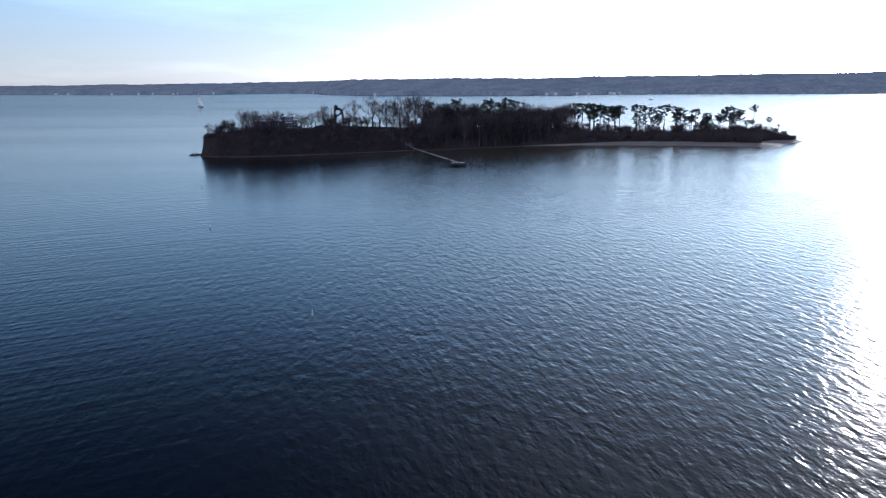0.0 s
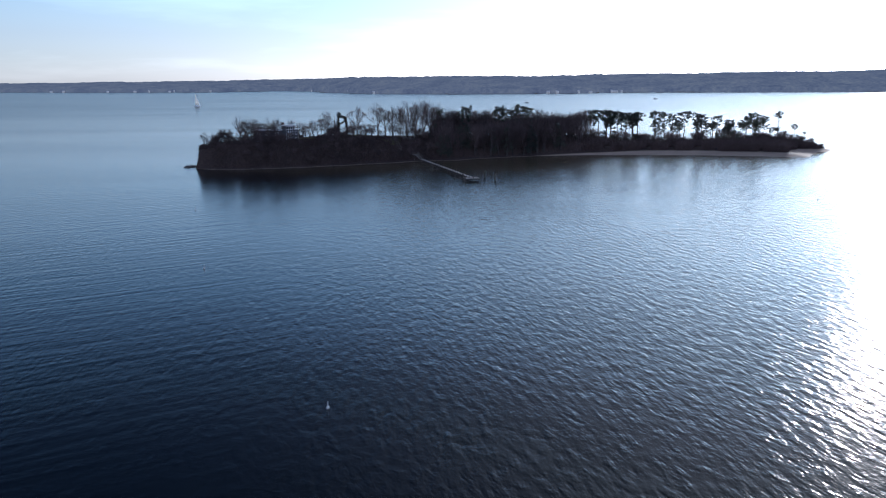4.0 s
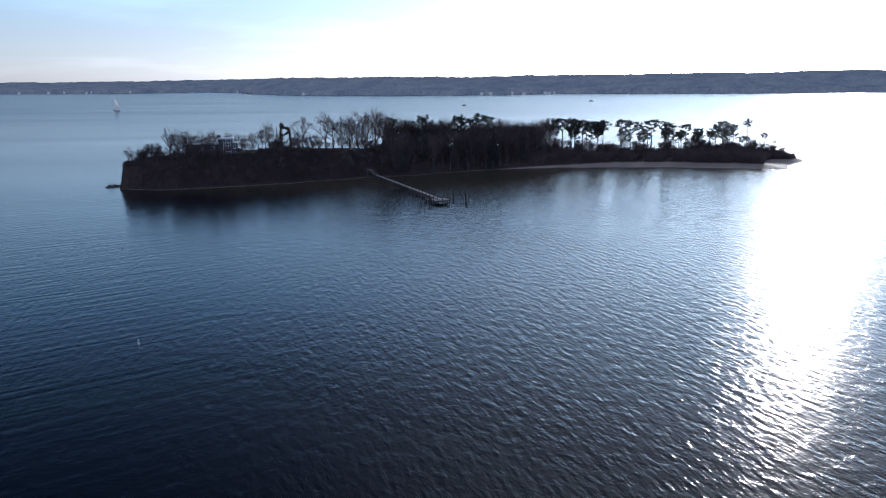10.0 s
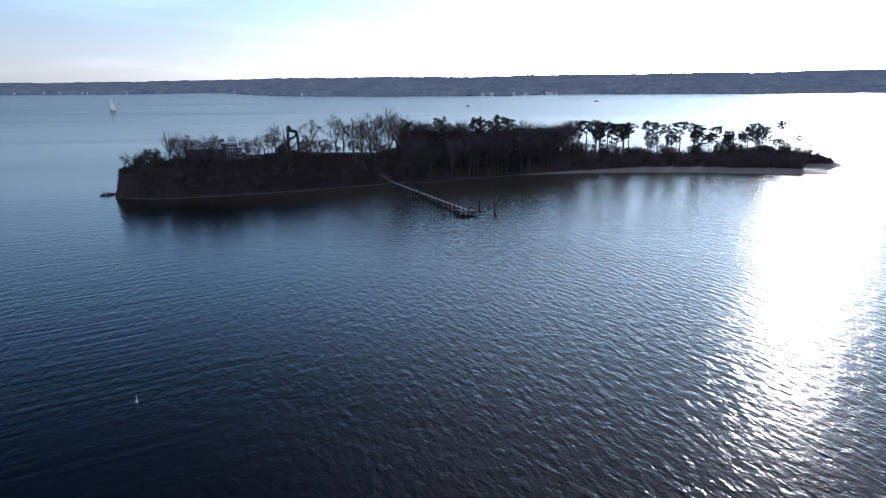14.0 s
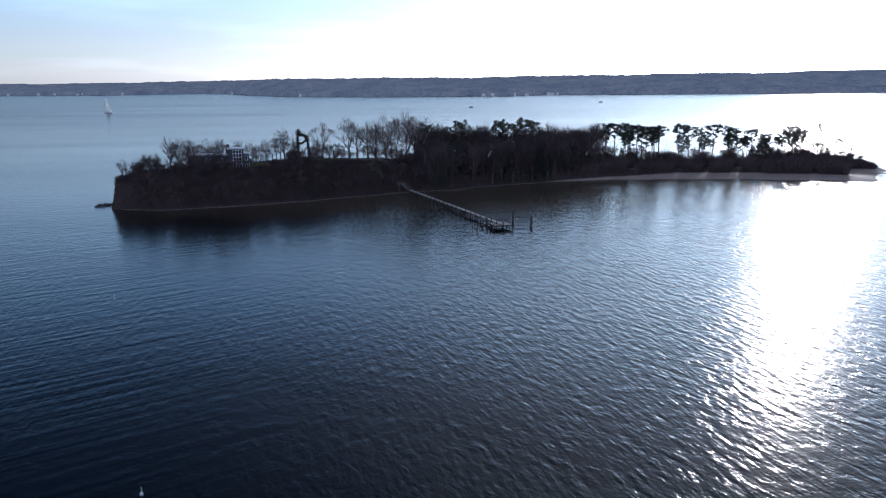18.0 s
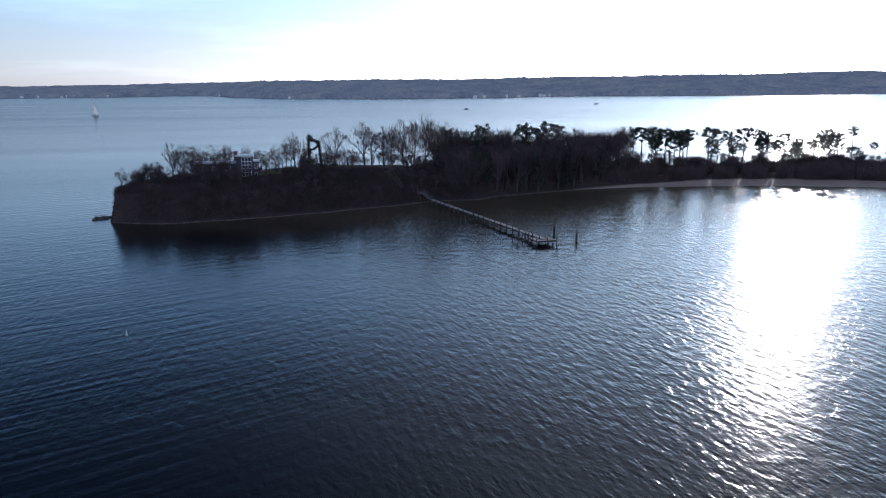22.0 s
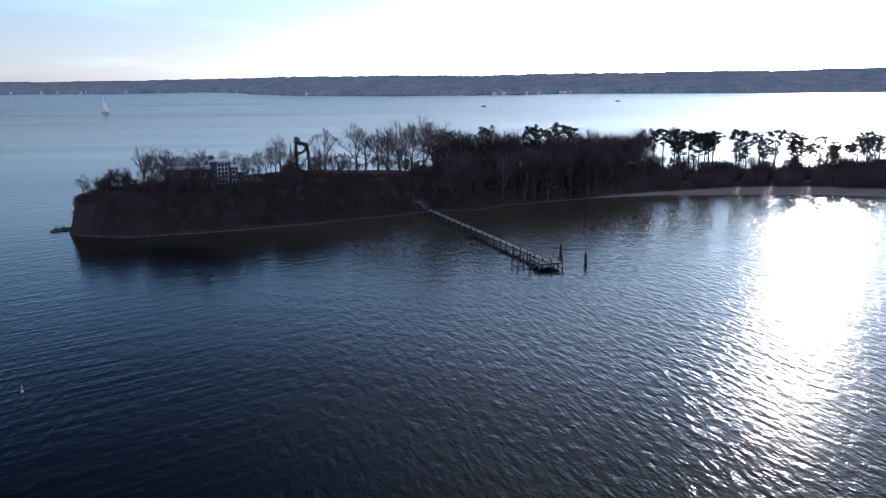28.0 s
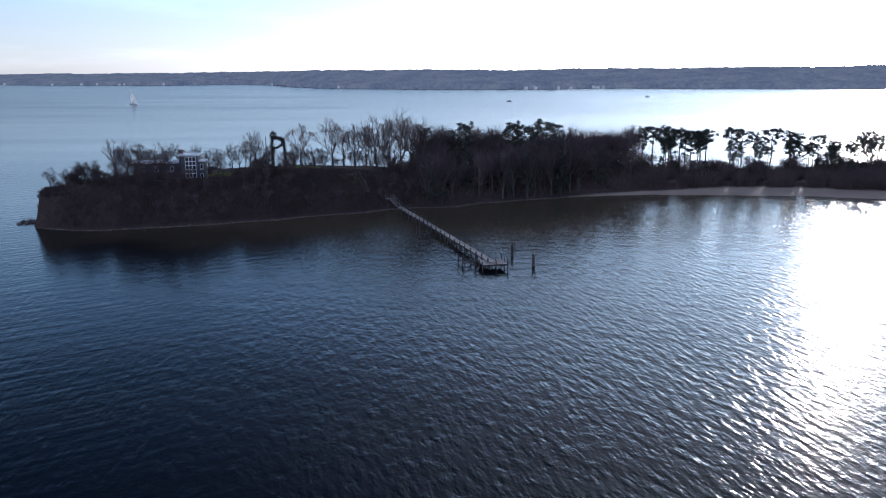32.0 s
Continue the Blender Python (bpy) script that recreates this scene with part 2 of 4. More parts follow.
def water_material():
    """Open water: a dark body under small wind waves, crossed by a longer wave train."""
    m, t, b = nodes_of("river_water", 0.08)
    b.inputs["IOR"].default_value = 1.333
    c = t.nodes.new("ShaderNodeTexCoord")
    # brown shallows round the island, deep blue-black water outside
    mp = t.nodes.new("ShaderNodeMapping")
    mp.inputs["Location"].default_value = (-65 / 190, -405 / 75, 0)
    mp.inputs["Scale"].default_value = (1 / 190, 1 / 75, 1)
    t.links.new(c.outputs["Object"], mp.inputs["Vector"])
    ln = t.nodes.new("ShaderNodeVectorMath")
    ln.operation = "LENGTH"
    t.links.new(mp.outputs[0], ln.inputs[0])
    bed = add_noise(t, 0.05, 3, c.outputs["Object"])
    depth = add_math(t, "ADD", ln.outputs["Value"], add_math(t, "MULTIPLY", add_math(t, "SUBTRACT", bed.outputs[0], 0.5), 0.5))
    body = add_ramp(t, add_math(t, "MULTIPLY", depth, 0.5), [(0.40, (0.11, 0.085, 0.05)), (0.62, (0.002, 0.006, 0.008))])
    t.links.new(body.outputs[0], b.inputs["Base Color"])

    def train(angle, length, stretch, detail, amount):
        """Waves whose crests lie at that angle from +y, in degrees to the left."""
        vr = t.nodes.new("ShaderNodeVectorRotate")
        vr.rotation_type = "Z_AXIS"
        vr.inputs["Angle"].default_value = radians(-angle)
        t.links.new(c.outputs["Object"], vr.inputs["Vector"])
        mp = t.nodes.new("ShaderNodeMapping")
        mp.inputs["Scale"].default_value = (1 / length, 1 / (length * stretch), 1)
        t.links.new(vr.outputs[0], mp.inputs["Vector"])
        n = add_noise(t, 1.0, detail, mp.outputs[0], 0.5)
        return add_math(t, "MULTIPLY", add_math(t, "SUBTRACT", n.outputs[0], 0.5), amount)

    # wind waves, ripples on them, and an old wake from the left
    wind = train(5, 1.1, 2.8, 2.5, 0.192)
    chop = add_math(t, "ADD", train(24, 0.6, 2.4, 3, 0.035), train(-40, 0.26, 1.8, 3, 0.022))
    side = t.nodes.new("ShaderNodeSeparateXYZ")
    t.links.new(c.outputs["Object"], side.inputs[0])
    lee = t.nodes.new("ShaderNodeMapRange")
    lee.inputs["From Min"].default_value, lee.inputs["From Max"].default_value = -60, 5
    lee.inputs["To Min"].default_value, lee.inputs["To Max"].default_value = 1.0, 0.15
    t.links.new(side.outputs[0], lee.inputs["Value"])
    wake = add_math(t, "MULTIPLY", train(-61, 1.9, 12.0, 1, 0.066), lee.outputs[0])
    gust = add_noise(t, 0.012, 4, c.outputs["Object"])
    g = t.nodes.new("ShaderNodeMapRange")
    g.inputs["From Min"].default_value, g.inputs["From Max"].default_value = 0.35, 0.65
    g.inputs["To Min"].default_value, g.inputs["To Max"].default_value = 0.7, 1.15
    t.links.new(gust.outputs[0], g.inputs["Value"])
    # sheltered, nearly calm water to the left; to the right the ripples come in steep little groups
    calm = t.nodes.new("ShaderNodeMapRange")
    calm.interpolation_type = "SMOOTHSTEP"
    calm.inputs["From Min"].default_value, calm.inputs["From Max"].default_value = -45, 40
    calm.inputs["To Min"].default_value, calm.inputs["To Max"].default_value = 0.33, 1.0
    t.links.new(side.outputs[0], calm.inputs["Value"])
    clump = add_noise(t, 0.42, 2, c.outputs["Object"])
    steep = t.nodes.new("ShaderNodeMapRange")
    steep.inputs["From Min"].default_value, steep.inputs["From Max"].default_value = 0.35, 0.72
    steep.inputs["To Min"].default_value, steep.inputs["To Max"].default_value = 0.62, 1.95
    t.links.new(clump.outputs[0], steep.inputs["Value"])
    # the wind freshens out from the near shore
    fetch = t.nodes.new("ShaderNodeMapRange")
    fetch.inputs["From Min"].default_value, fetch.inputs["From Max"].default_value = 50, 190
    fetch.inputs["To Min"].default_value, fetch.inputs["To Max"].default_value = 0.68, 1.0
    t.links.new(side.outputs[1], fetch.inputs["Value"])
    wind_force = add_math(t, "MULTIPLY", g.outputs[0], fetch.outputs[0])
    ripple = add_math(t, "MULTIPLY", add_math(t, "ADD", wind, chop), add_math(t, "MULTIPLY", wind_force, calm.outputs[0]))
    h = add_math(t, "ADD", add_math(t, "MULTIPLY", ripple, steep.outputs[0]), wake)
    # in the island's lee and farther off the waves are lower, with a broader gleam
    far = t.nodes.new("ShaderNodeMapRange")
    far.inputs["From Min"].default_value, far.inputs["From Max"].default_value = 230, 520
    far.inputs["To Min"].default_value, far.inputs["To Max"].default_value = 1.0, 0.7
    t.links.new(side.outputs[1], far.inputs["Value"])
    rough = t.nodes.new("ShaderNodeMapRange")
    rough.inputs["From Min"].default_value, rough.inputs["From Max"].default_value = 200, 1150
    rough.inputs["To Min"].default_value, rough.inputs["To Max"].default_value = 0.15, 0.24
    t.links.new(side.outputs[1], rough.inputs["Value"])
    # long slicks and wind lanes lie across the open water
    lane_map = t.nodes.new("ShaderNodeMapping")
    lane_map.inputs["Scale"].default_value = (1 / 420, 1 / 70, 1)
    t.links.new(c.outputs["Object"], lane_map.inputs["Vector"])
    lane = add_noise(t, 1.0, 4, lane_map.outputs[0])
    slick = t.nodes.new("ShaderNodeMapRange")
    slick.inputs["From Min"].default_value, slick.inputs["From Max"].default_value = 0.3, 0.7
    slick.inputs["To Min"].default_value, slick.inputs["To Max"].default_value = 0.92, 1.08
    t.links.new(lane.outputs[0], slick.inputs["Value"])
    t.links.new(add_math(t, "MULTIPLY", rough.outputs[0], slick.outputs[0]), b.inputs["Roughness"])
    # longer waves run in towards the beach
    shoal = t.nodes.new("ShaderNodeMapRange")
    shoal.interpolation_type = "SMOOTHSTEP"
    shoal.inputs["From Min"].default_value, shoal.inputs["From Max"].default_value = 170, 330
    t.links.new(side.outputs[1], shoal.inputs["Value"])
    swell = add_math(t, "MULTIPLY", add_math(t, "MULTIPLY", train(66, 4.2, 3.6, 2, 0.15), shoal.outputs[0]), calm.outputs[0])
    h = add_math(t, "ADD", h, swell)
    add_bump(t, b, add_math(t, "MULTIPLY", h, far.outputs[0]), 1.0, 1.0, 0.025)
    return m


def haze_material():
    """Far winter woods, a backdrop: two kilometres of bright hazy air painted as a weak blue glow."""
    m, t, b = nodes_of("far_woods_haze_glow", 1.0)
    b.inputs["Specular IOR Level"].default_value = 0.0
    n = add_noise(t, 0.02, 5)
    f = add_noise(t, 0.12, 4)
    mix = add_math(t, "ADD", add_math(t, "MULTIPLY", n.outputs[0], 0.5), add_math(t, "MULTIPLY", f.outputs[0], 0.5))
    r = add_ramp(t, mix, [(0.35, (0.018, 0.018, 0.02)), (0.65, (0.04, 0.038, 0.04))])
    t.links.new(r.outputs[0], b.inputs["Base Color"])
    # blue air light of the haze, put into the woods as emission
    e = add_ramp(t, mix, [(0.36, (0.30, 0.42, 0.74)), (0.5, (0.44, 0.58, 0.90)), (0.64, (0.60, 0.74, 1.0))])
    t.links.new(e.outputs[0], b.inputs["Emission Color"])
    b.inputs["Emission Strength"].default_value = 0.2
    return m


GROUND, WATER, HAZE = ground_material(), water_material(), haze_material()


# ---- building helpers ----
def part(name, bm, material, parent=None, label=""):
    """Links a bmesh as one mesh object, under a thing or a part."""
    me = bpy.data.meshes.new(name)
    bm.to_mesh(me)
    bm.free()
    me.materials.append(material)
    ob = new(name, me)
    ob.parent = parent
    if label:
        ob["label"] = label
    return ob


def raw(name, verts, faces, material, parent=None, label="", smooth=False):
    me = bpy.data.meshes.new(name)
    me.from_pydata(verts, [], faces)
    me.materials.append(material)
    if smooth:
        me.polygons.foreach_set("use_smooth", [True] * len(me.polygons))
    ob = new(name, me)
    ob.parent = parent
    if label:
        ob["label"] = label
    return ob


def thing(name, m, label, category, group="", kind=""):
    ob = new(name)
    ob.empty_display_size = 0.3
    ob.matrix_world = m
    return tagged(ob, label, category, group, kind)


def box(bm, x0, x1, y0, y1, z0, z1, bevel=0.0):
    r = bmesh.ops.create_cube(bm, size=1.0)
    vs = r["verts"]
    for v in vs:
        v.co = Vector((x0 + (v.co.x + 0.5) * (x1 - x0), y0 + (v.co.y + 0.5) * (y1 - y0), z0 + (v.co.z + 0.5) * (z1 - z0)))
    if bevel:
        es = list({e for v in vs for e in v.link_edges})
        bmesh.ops.bevel(bm, geom=es, offset=bevel, segments=1, affect="EDGES")
    return bm


def boxes(*specs, bevel=0.0):
    bm = bmesh.new()
    for s in specs:
        box(bm, *s, bevel=bevel)
    return bm


def prism(verts, faces, p, q, r0, r1, sides=5, cap=False):
    """A tapered round bar from p to q, added to lists of vertices and faces."""
    p, q = Vector(p), Vector(q)
    d = (q - p).normalized()
    u = d.orthogonal().normalized()
    w = d.cross(u)
    n0 = len(verts)
    for c, r in ((p, r0), (q, r1)):
        for k in range(sides):
            a = 2 * math.pi * k / sides
            verts.append(tuple(c + (u * math.cos(a) + w * math.sin(a)) * r))
    for k in range(sides):
        j = (k + 1) % sides
        faces.append((n0 + k, n0 + j, n0 + sides + j, n0 + sides + k))
    if cap:
        faces.append(tuple(n0 + sides + k for k in range(sides)))
        faces.append(tuple(n0 + k for k in reversed(range(sides))))


def bar(name, p, q, r0, r1, material, parent, label="", sides=8):
    v, f = [], []
    prism(v, f, p, q, r0, r1, sides, True)
    return raw(name, v, f, material, parent, label)


# ---- water ----
raw("water", [(-7000, -1500, 0), (7000, -1500, 0), (7000, 7000, 0), (-7000, 7000, 0)], [(0, 1, 2, 3)], WATER)
tagged(bpy.data.objects["water"], "dark blue rippled river water with sun glitter", "water", kind="structure")

# ---- island ground ----
SHORE = [(-91, 366), (-89, 358.5), (-79, 353), (-70, 352), (-50, 356.4), (-33, 362), (-8, 372), (13, 381), (25, 381.5), (35, 388),
         (65, 399), (88, 401.5), (122, 397), (142, 393.5), (154, 388.5), (172, 382), (187, 374.5), (191, 377), (198, 390),
         (207, 399), (217, 409), (221, 418), (219, 425), (208, 437), (190, 447), (140, 453), (80, 453), (30, 446), (-10, 441),
         (-38, 436), (-62, 424), (-80, 405), (-89, 385)]
SH = np.array(SHORE, float)


def shore_depth(x, y):
    """How far inside the shoreline a place lies; negative outside."""
    a, b = SH, np.roll(SH, -1, 0)
    p = np.array((x, y))
    ab, ap = b - a, p - a
    k = np.clip((ap * ab).sum(1) / (ab * ab).sum(1), 0, 1)
    d = np.sqrt((((ap - ab * k[:, None])) ** 2).sum(1).min())
    cross = ((a[:, 1] > y) != (b[:, 1] > y))
    with np.errstate(divide="ignore", invalid="ignore"):
        xs = a[:, 0] + (y - a[:, 1]) / (b[:, 1] - a[:, 1]) * ab[:, 0]
    inside = (cross & (x < xs)).sum() % 2 == 1
    return d if inside else -d


def smooth(a, b, v):
    k = min(max((v - a) / (b - a), 0.0), 1.0)
    return k * k * (3 - 2 * k)


TOP_X = [-95, -75, -52, -25, 0, 10, 30, 88, 112, 178, 190, 202, 214, 222]
TOP_Z = [8.4, 9.0, 10.4, 10.9, 9.8, 8.6, 7.4, 5.0, 2.2, 2.2, 3.0, 3.0, 2.0, 1.6]


def island_z(x, y):
    d = shore_depth(x, y)
    d += 1.2 * noise.noise((x * 0.09, y * 0.09, 3.1)) + 0.7 * noise.noise((x * 0.33, y * 0.33, 1.7)) + (0.5 * noise.noise((x * 0.7, y * 0.7, 4.7)) if x < -60 else 0.0)
    if d < 0:
        return max(-1.6, d * 0.35)
    front = y < 412
    beach = float(np.interp(x, [60, 75, 100, 118, 140, 160, 175, 190, 200, 206, 222], [0.8, 2, 2.5, 7, 12, 9, 12, 19, 9, 2, 0.6])) if front else 1.0
    wide = float(np.interp(x, [-92, -86, -78, 0, 20, 60, 90, 200, 210, 222], [0.8, 1.2, 9, 13, 15, 15, 9, 7, 4, 1.2])) if front else 9.0
    top = float(np.interp(x, TOP_X, TOP_Z))
    gully = math.exp(-((x - 6 - (y - 375) * -0.25) / 5.0) ** 2) * (1 - smooth(392, 410, y)) if front else 0.0
    z = min(d, beach) * 0.12 + (top - beach * 0.12) * smooth(0, wide * (1 + 0.3 * gully), d - beach)
    z += 0.5 * noise.noise((x * 0.06, y * 0.06, 0.4)) * smooth(0, 8, d - beach) + 0.22 * noise.noise((x * 0.35, y * 0.35, 7.0)) * smooth(0, 2.5, d - beach)
    # behind its crest the western half falls away to the back shore
    back = float(np.interp(x, [-95, -75, -55, -38, -25, 10, 30, 70], [380, 387, 393, 400, 408, 409, 415, 440]))
    if y > back and z > 2.0:
        z = 2.0 + (z - 2.0) * (1 - 0.85 * smooth(0, 20, y - back))
    return z


def in_gap(x, y):
    """Open lanes through the growth above the beach, where the low sun comes in."""
    u = x - (y - 400) * 0.65
    return x > 100 and noise.noise((u * 0.15, 5.1, 0.0)) < -0.13


def build_island():
    step, x0, x1, y0, y1 = 1.4, -99, 229, 344, 461
    nx, ny = int((x1 - x0) / step) + 1, int((y1 - y0) / step) + 1
    verts, faces = [], []
    for j in range(ny):
        for i in range(nx):
            x, y = x0 + i * step, y0 + j * step
            verts.append((x, y, island_z(x, y)))
    for j in range(ny - 1):
        for i in range(nx - 1):
            q = (j * nx + i, j * nx + i + 1, (j + 1) * nx + i + 1, (j + 1) * nx + i)
            if max(verts[k][2] for k in q) > -1.5:
                faces.append(q)
    ob = raw("ground", verts, faces, GROUND, smooth=True)
    tagged(ob, "wooded island of brown earth with a sandy beach edge", "island", kind="structure")


build_island()


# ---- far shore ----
FAR_X = [-2600, -1450, -960, -640, -480, -400, -300, -232, -228, -105, 110, 370, 530, 640, 890, 1040, 1210, 1700, 2600]
FAR_Y = [3350, 3080, 2760, 2660, 2760, 2800, 2640, 2420, 2400, 2150, 2010, 1950, 2020, 1970, 1890, 1810, 1850, 1700, 1500]
FAR_TX = [-2600, -1450, -900, -500, -230, 0, 400, 700, 950, 1200, 1700, 2600]
FAR_TZ = [27, 29, 31, 36, 40, 41, 42, 43, 46, 48, 50, 50]


def far_front(x):
    return float(np.interp(x, FAR_X, FAR_Y)) + 14 * noise.noise((x * 0.011, 0.3, 0.0)) + 5 * noise.noise((x * 0.05, 1.3, 0.0))


def build_far_shore():
    xs = np.arange(-2400, 2401, 7.0)
    rows = [0, 0, 4, 10, 18, 30, 45, 62, 82, 105, 130, 160, 195, 235, 280, 330, 390, 460]
    verts, faces = [], []
    for x in xs:
        f, top = far_front(x), float(np.interp(x, FAR_TX, FAR_TZ))
        top += 5.0 * noise.noise((x * 0.004, 4.0, 0)) + 2.0 * noise.noise((x * 0.02, 9.0, 0))
        for k, d in enumerate(rows):
            if k == 0:
                z = -1.0
            else:
                rise = smooth(-60, 400, d)
                base = 9 + 5 * noise.noise((x * 0.03, d * 0.03, 2.0))
                z = base + (top - base) * min(1.0, rise * 1.15)
                z += 3.2 * noise.noise((x * 0.075, d * 0.075, 5.0)) + 1.6 * noise.noise((x * 0.19, d * 0.19, 8.0))
                if k == 1:
                    z = 2.0 + 4.0 * abs(noise.noise((x * 0.05, 0.0, 11.0)))
            verts.append((x + 3 * noise.noise((x, d, 0.5)), f + d, z))
    n = len(rows)
    for i in range(len(xs) - 1):
        for k in range(n - 1):
            a = i * n + k
            faces.append((a, a + n, a + n + 1, a + 1))
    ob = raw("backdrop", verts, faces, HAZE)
    tagged(ob, "far wooded river shore, its blue haze painted as a glow", "shoreline", kind="structure")


build_far_shore()


# ---- trees ----
def grow(rng, verts, faces, p, d, length, r, depth, spread, twig):
    """A limb that forks again and again into twigs."""
    sides = 5 if depth >= 4 else (4 if depth == 3 else 3)
    bend = Vector((rng.uniform(-1, 1), rng.uniform(-1, 1), rng.uniform(-0.2, 0.7))) * 0.22
    mid = p + d * length * 0.55
    d2 = (d + bend).normalized()
    end = mid + d2 * length * 0.45
    r = max(r, 0.024)
    if depth > 1:
        prism(verts, faces, p, mid, r, r * 0.82, sides)
        prism(verts, faces, mid, end, r * 0.82, r * 0.62, sides)
    else:
        prism(verts, faces, p, end, r, r * 0.65, 3)
    if depth == 0:
        for _ in range(twig):
            t = (d2 * 1.25 + Vector((rng.uniform(-1, 1), rng.uniform(-1, 1), rng.uniform(-0.5, 0.9)))).normalized()
            q = end + (p - end) * rng.random() * 0.85
            e = q + t * length * rng.uniform(0.7, 1.5)
            w = Vector((rng.uniform(-1, 1), rng.uniform(-1, 1), rng.uniform(-1, 1))).normalized() * 0.021
            n = len(verts)
            verts.extend((tuple(q - w), tuple(q + w), tuple(e)))
            faces.append((n, n + 1, n + 2))
        return
    kids = rng.choice((2, 3, 3)) if depth > 1 else 3
    for k in range(kids):
        side = d2.orthogonal().normalized()
        side.rotate(Matrix.Rotation(2 * math.pi * (k + rng.random() * 0.6) / kids, 3, d2))
        nd = (d2 * 1.0 + side * spread * rng.uniform(0.6, 1.25) + Vector((0, 0, 0.14))).normalized()
        start = end if k < 2 else p + (end - p) * rng.uniform(0.45, 0.95)
        grow(rng, verts, faces, start, nd, length * rng.uniform(0.66, 0.86), r * 0.64, depth - 1, spread, twig)
    if depth > 2:
        side = d2.orthogonal().normalized()
        side.rotate(Matrix.Rotation(rng.random() * 6.28, 3, d2))
        grow(rng, verts, faces, p + (end - p) * rng.uniform(0.25, 0.6), (d2 * 0.5 + side + Vector((0, 0, 0.1))).normalized(), length * 0.5, r * 0.45, depth - 2, spread, twig)


HEIGHT = {}


def bare_tree(seed, height, spread, label, stems=1, levels=4, twig=4, name="bare_tree"):
    rng = random.Random(seed)
    ob = thing(name, Matrix(), label, name.replace("_", " "), name.replace("_", " ") + "s on the island")
    tv, tf, cv, cf = [], [], [], []
    for s in range(stems):
        a = rng.random() * 6.28
        lean = Vector((math.cos(a), math.sin(a), 0)) * (0.06 if stems == 1 else 0.3)
        base = Vector((math.cos(a), math.sin(a), 0)) * (0.0 if stems == 1 else 0.25)
        r = height * 0.025 / (1 if stems == 1 else 1.5)
        th = height * rng.uniform(0.24, 0.34)
        d = (Vector((0, 0, 1)) + lean).normalized()
        m1 = base + d * th * 0.5
        top = m1 + (d + lean * 0.6).normalized() * th * 0.5
        prism(tv, tf, base - Vector((0, 0, 0.5)), base + d * 0.4, r * 1.7, r * 1.15, 7)
        prism(tv, tf, base + d * 0.4, m1, r * 1.15, r, 7)
        prism(tv, tf, m1, top, r, r * 0.85, 7)
        limbs = 4 if stems == 1 else 3
        for k in range(limbs):
            b = 2 * math.pi * (k + rng.random() * 0.5) / limbs
            nd = Vector((math.cos(b) * spread * rng.uniform(0.5, 1.1), math.sin(b) * spread * rng.uniform(0.5, 1.1), 1.0)).normalized()
            if k == 0:
                nd = (Vector((0, 0, 1)) + lean).normalized()
            grow(rng, cv, cf, top - d * th * 0.25 * rng.random() * (k > 0), nd, height * (0.30 if k == 0 else 0.26), r * 0.62, levels, spread * 0.75, twig)
    raw("trunk", tv, tf, BARK, ob)
    raw("crown", cv, cf, TWIG, ob)
    HEIGHT[ob.name] = sorted(v[2] for v in cv)[int(len(cv) * 0.94)]
    return ob


def tufts(rng, verts, faces, centre, rx, ry, rz, count, size):
    """A clump of small leaf sprays round a centre, thicker towards its upper shell."""
    for _ in range(count):
        v = Vector((rng.gauss(0, 1), rng.gauss(0, 1), rng.gauss(0.15, 1)))
        v = v.normalized() * rng.random() ** 0.4
        c = centre + Vector((v.x * rx, v.y * ry, v.z * rz))
        a = Vector((rng.uniform(-1, 1), rng.uniform(-1, 1), rng.uniform(-0.3, 0.8))).normalized() * size * rng.uniform(0.6, 1.3)
        b = a.orthogonal().normalized()
        b.rotate(Matrix.Rotation(rng.random() * 6.28, 3, a.normalized()))
        b *= size * rng.uniform(0.25, 0.5)
        n = len(verts)
        verts.extend((tuple(c - a * 0.5), tuple(c + b), tuple(c + a * 0.6), tuple(c - b)))
        faces.append((n, n + 1, n + 2, n + 3))


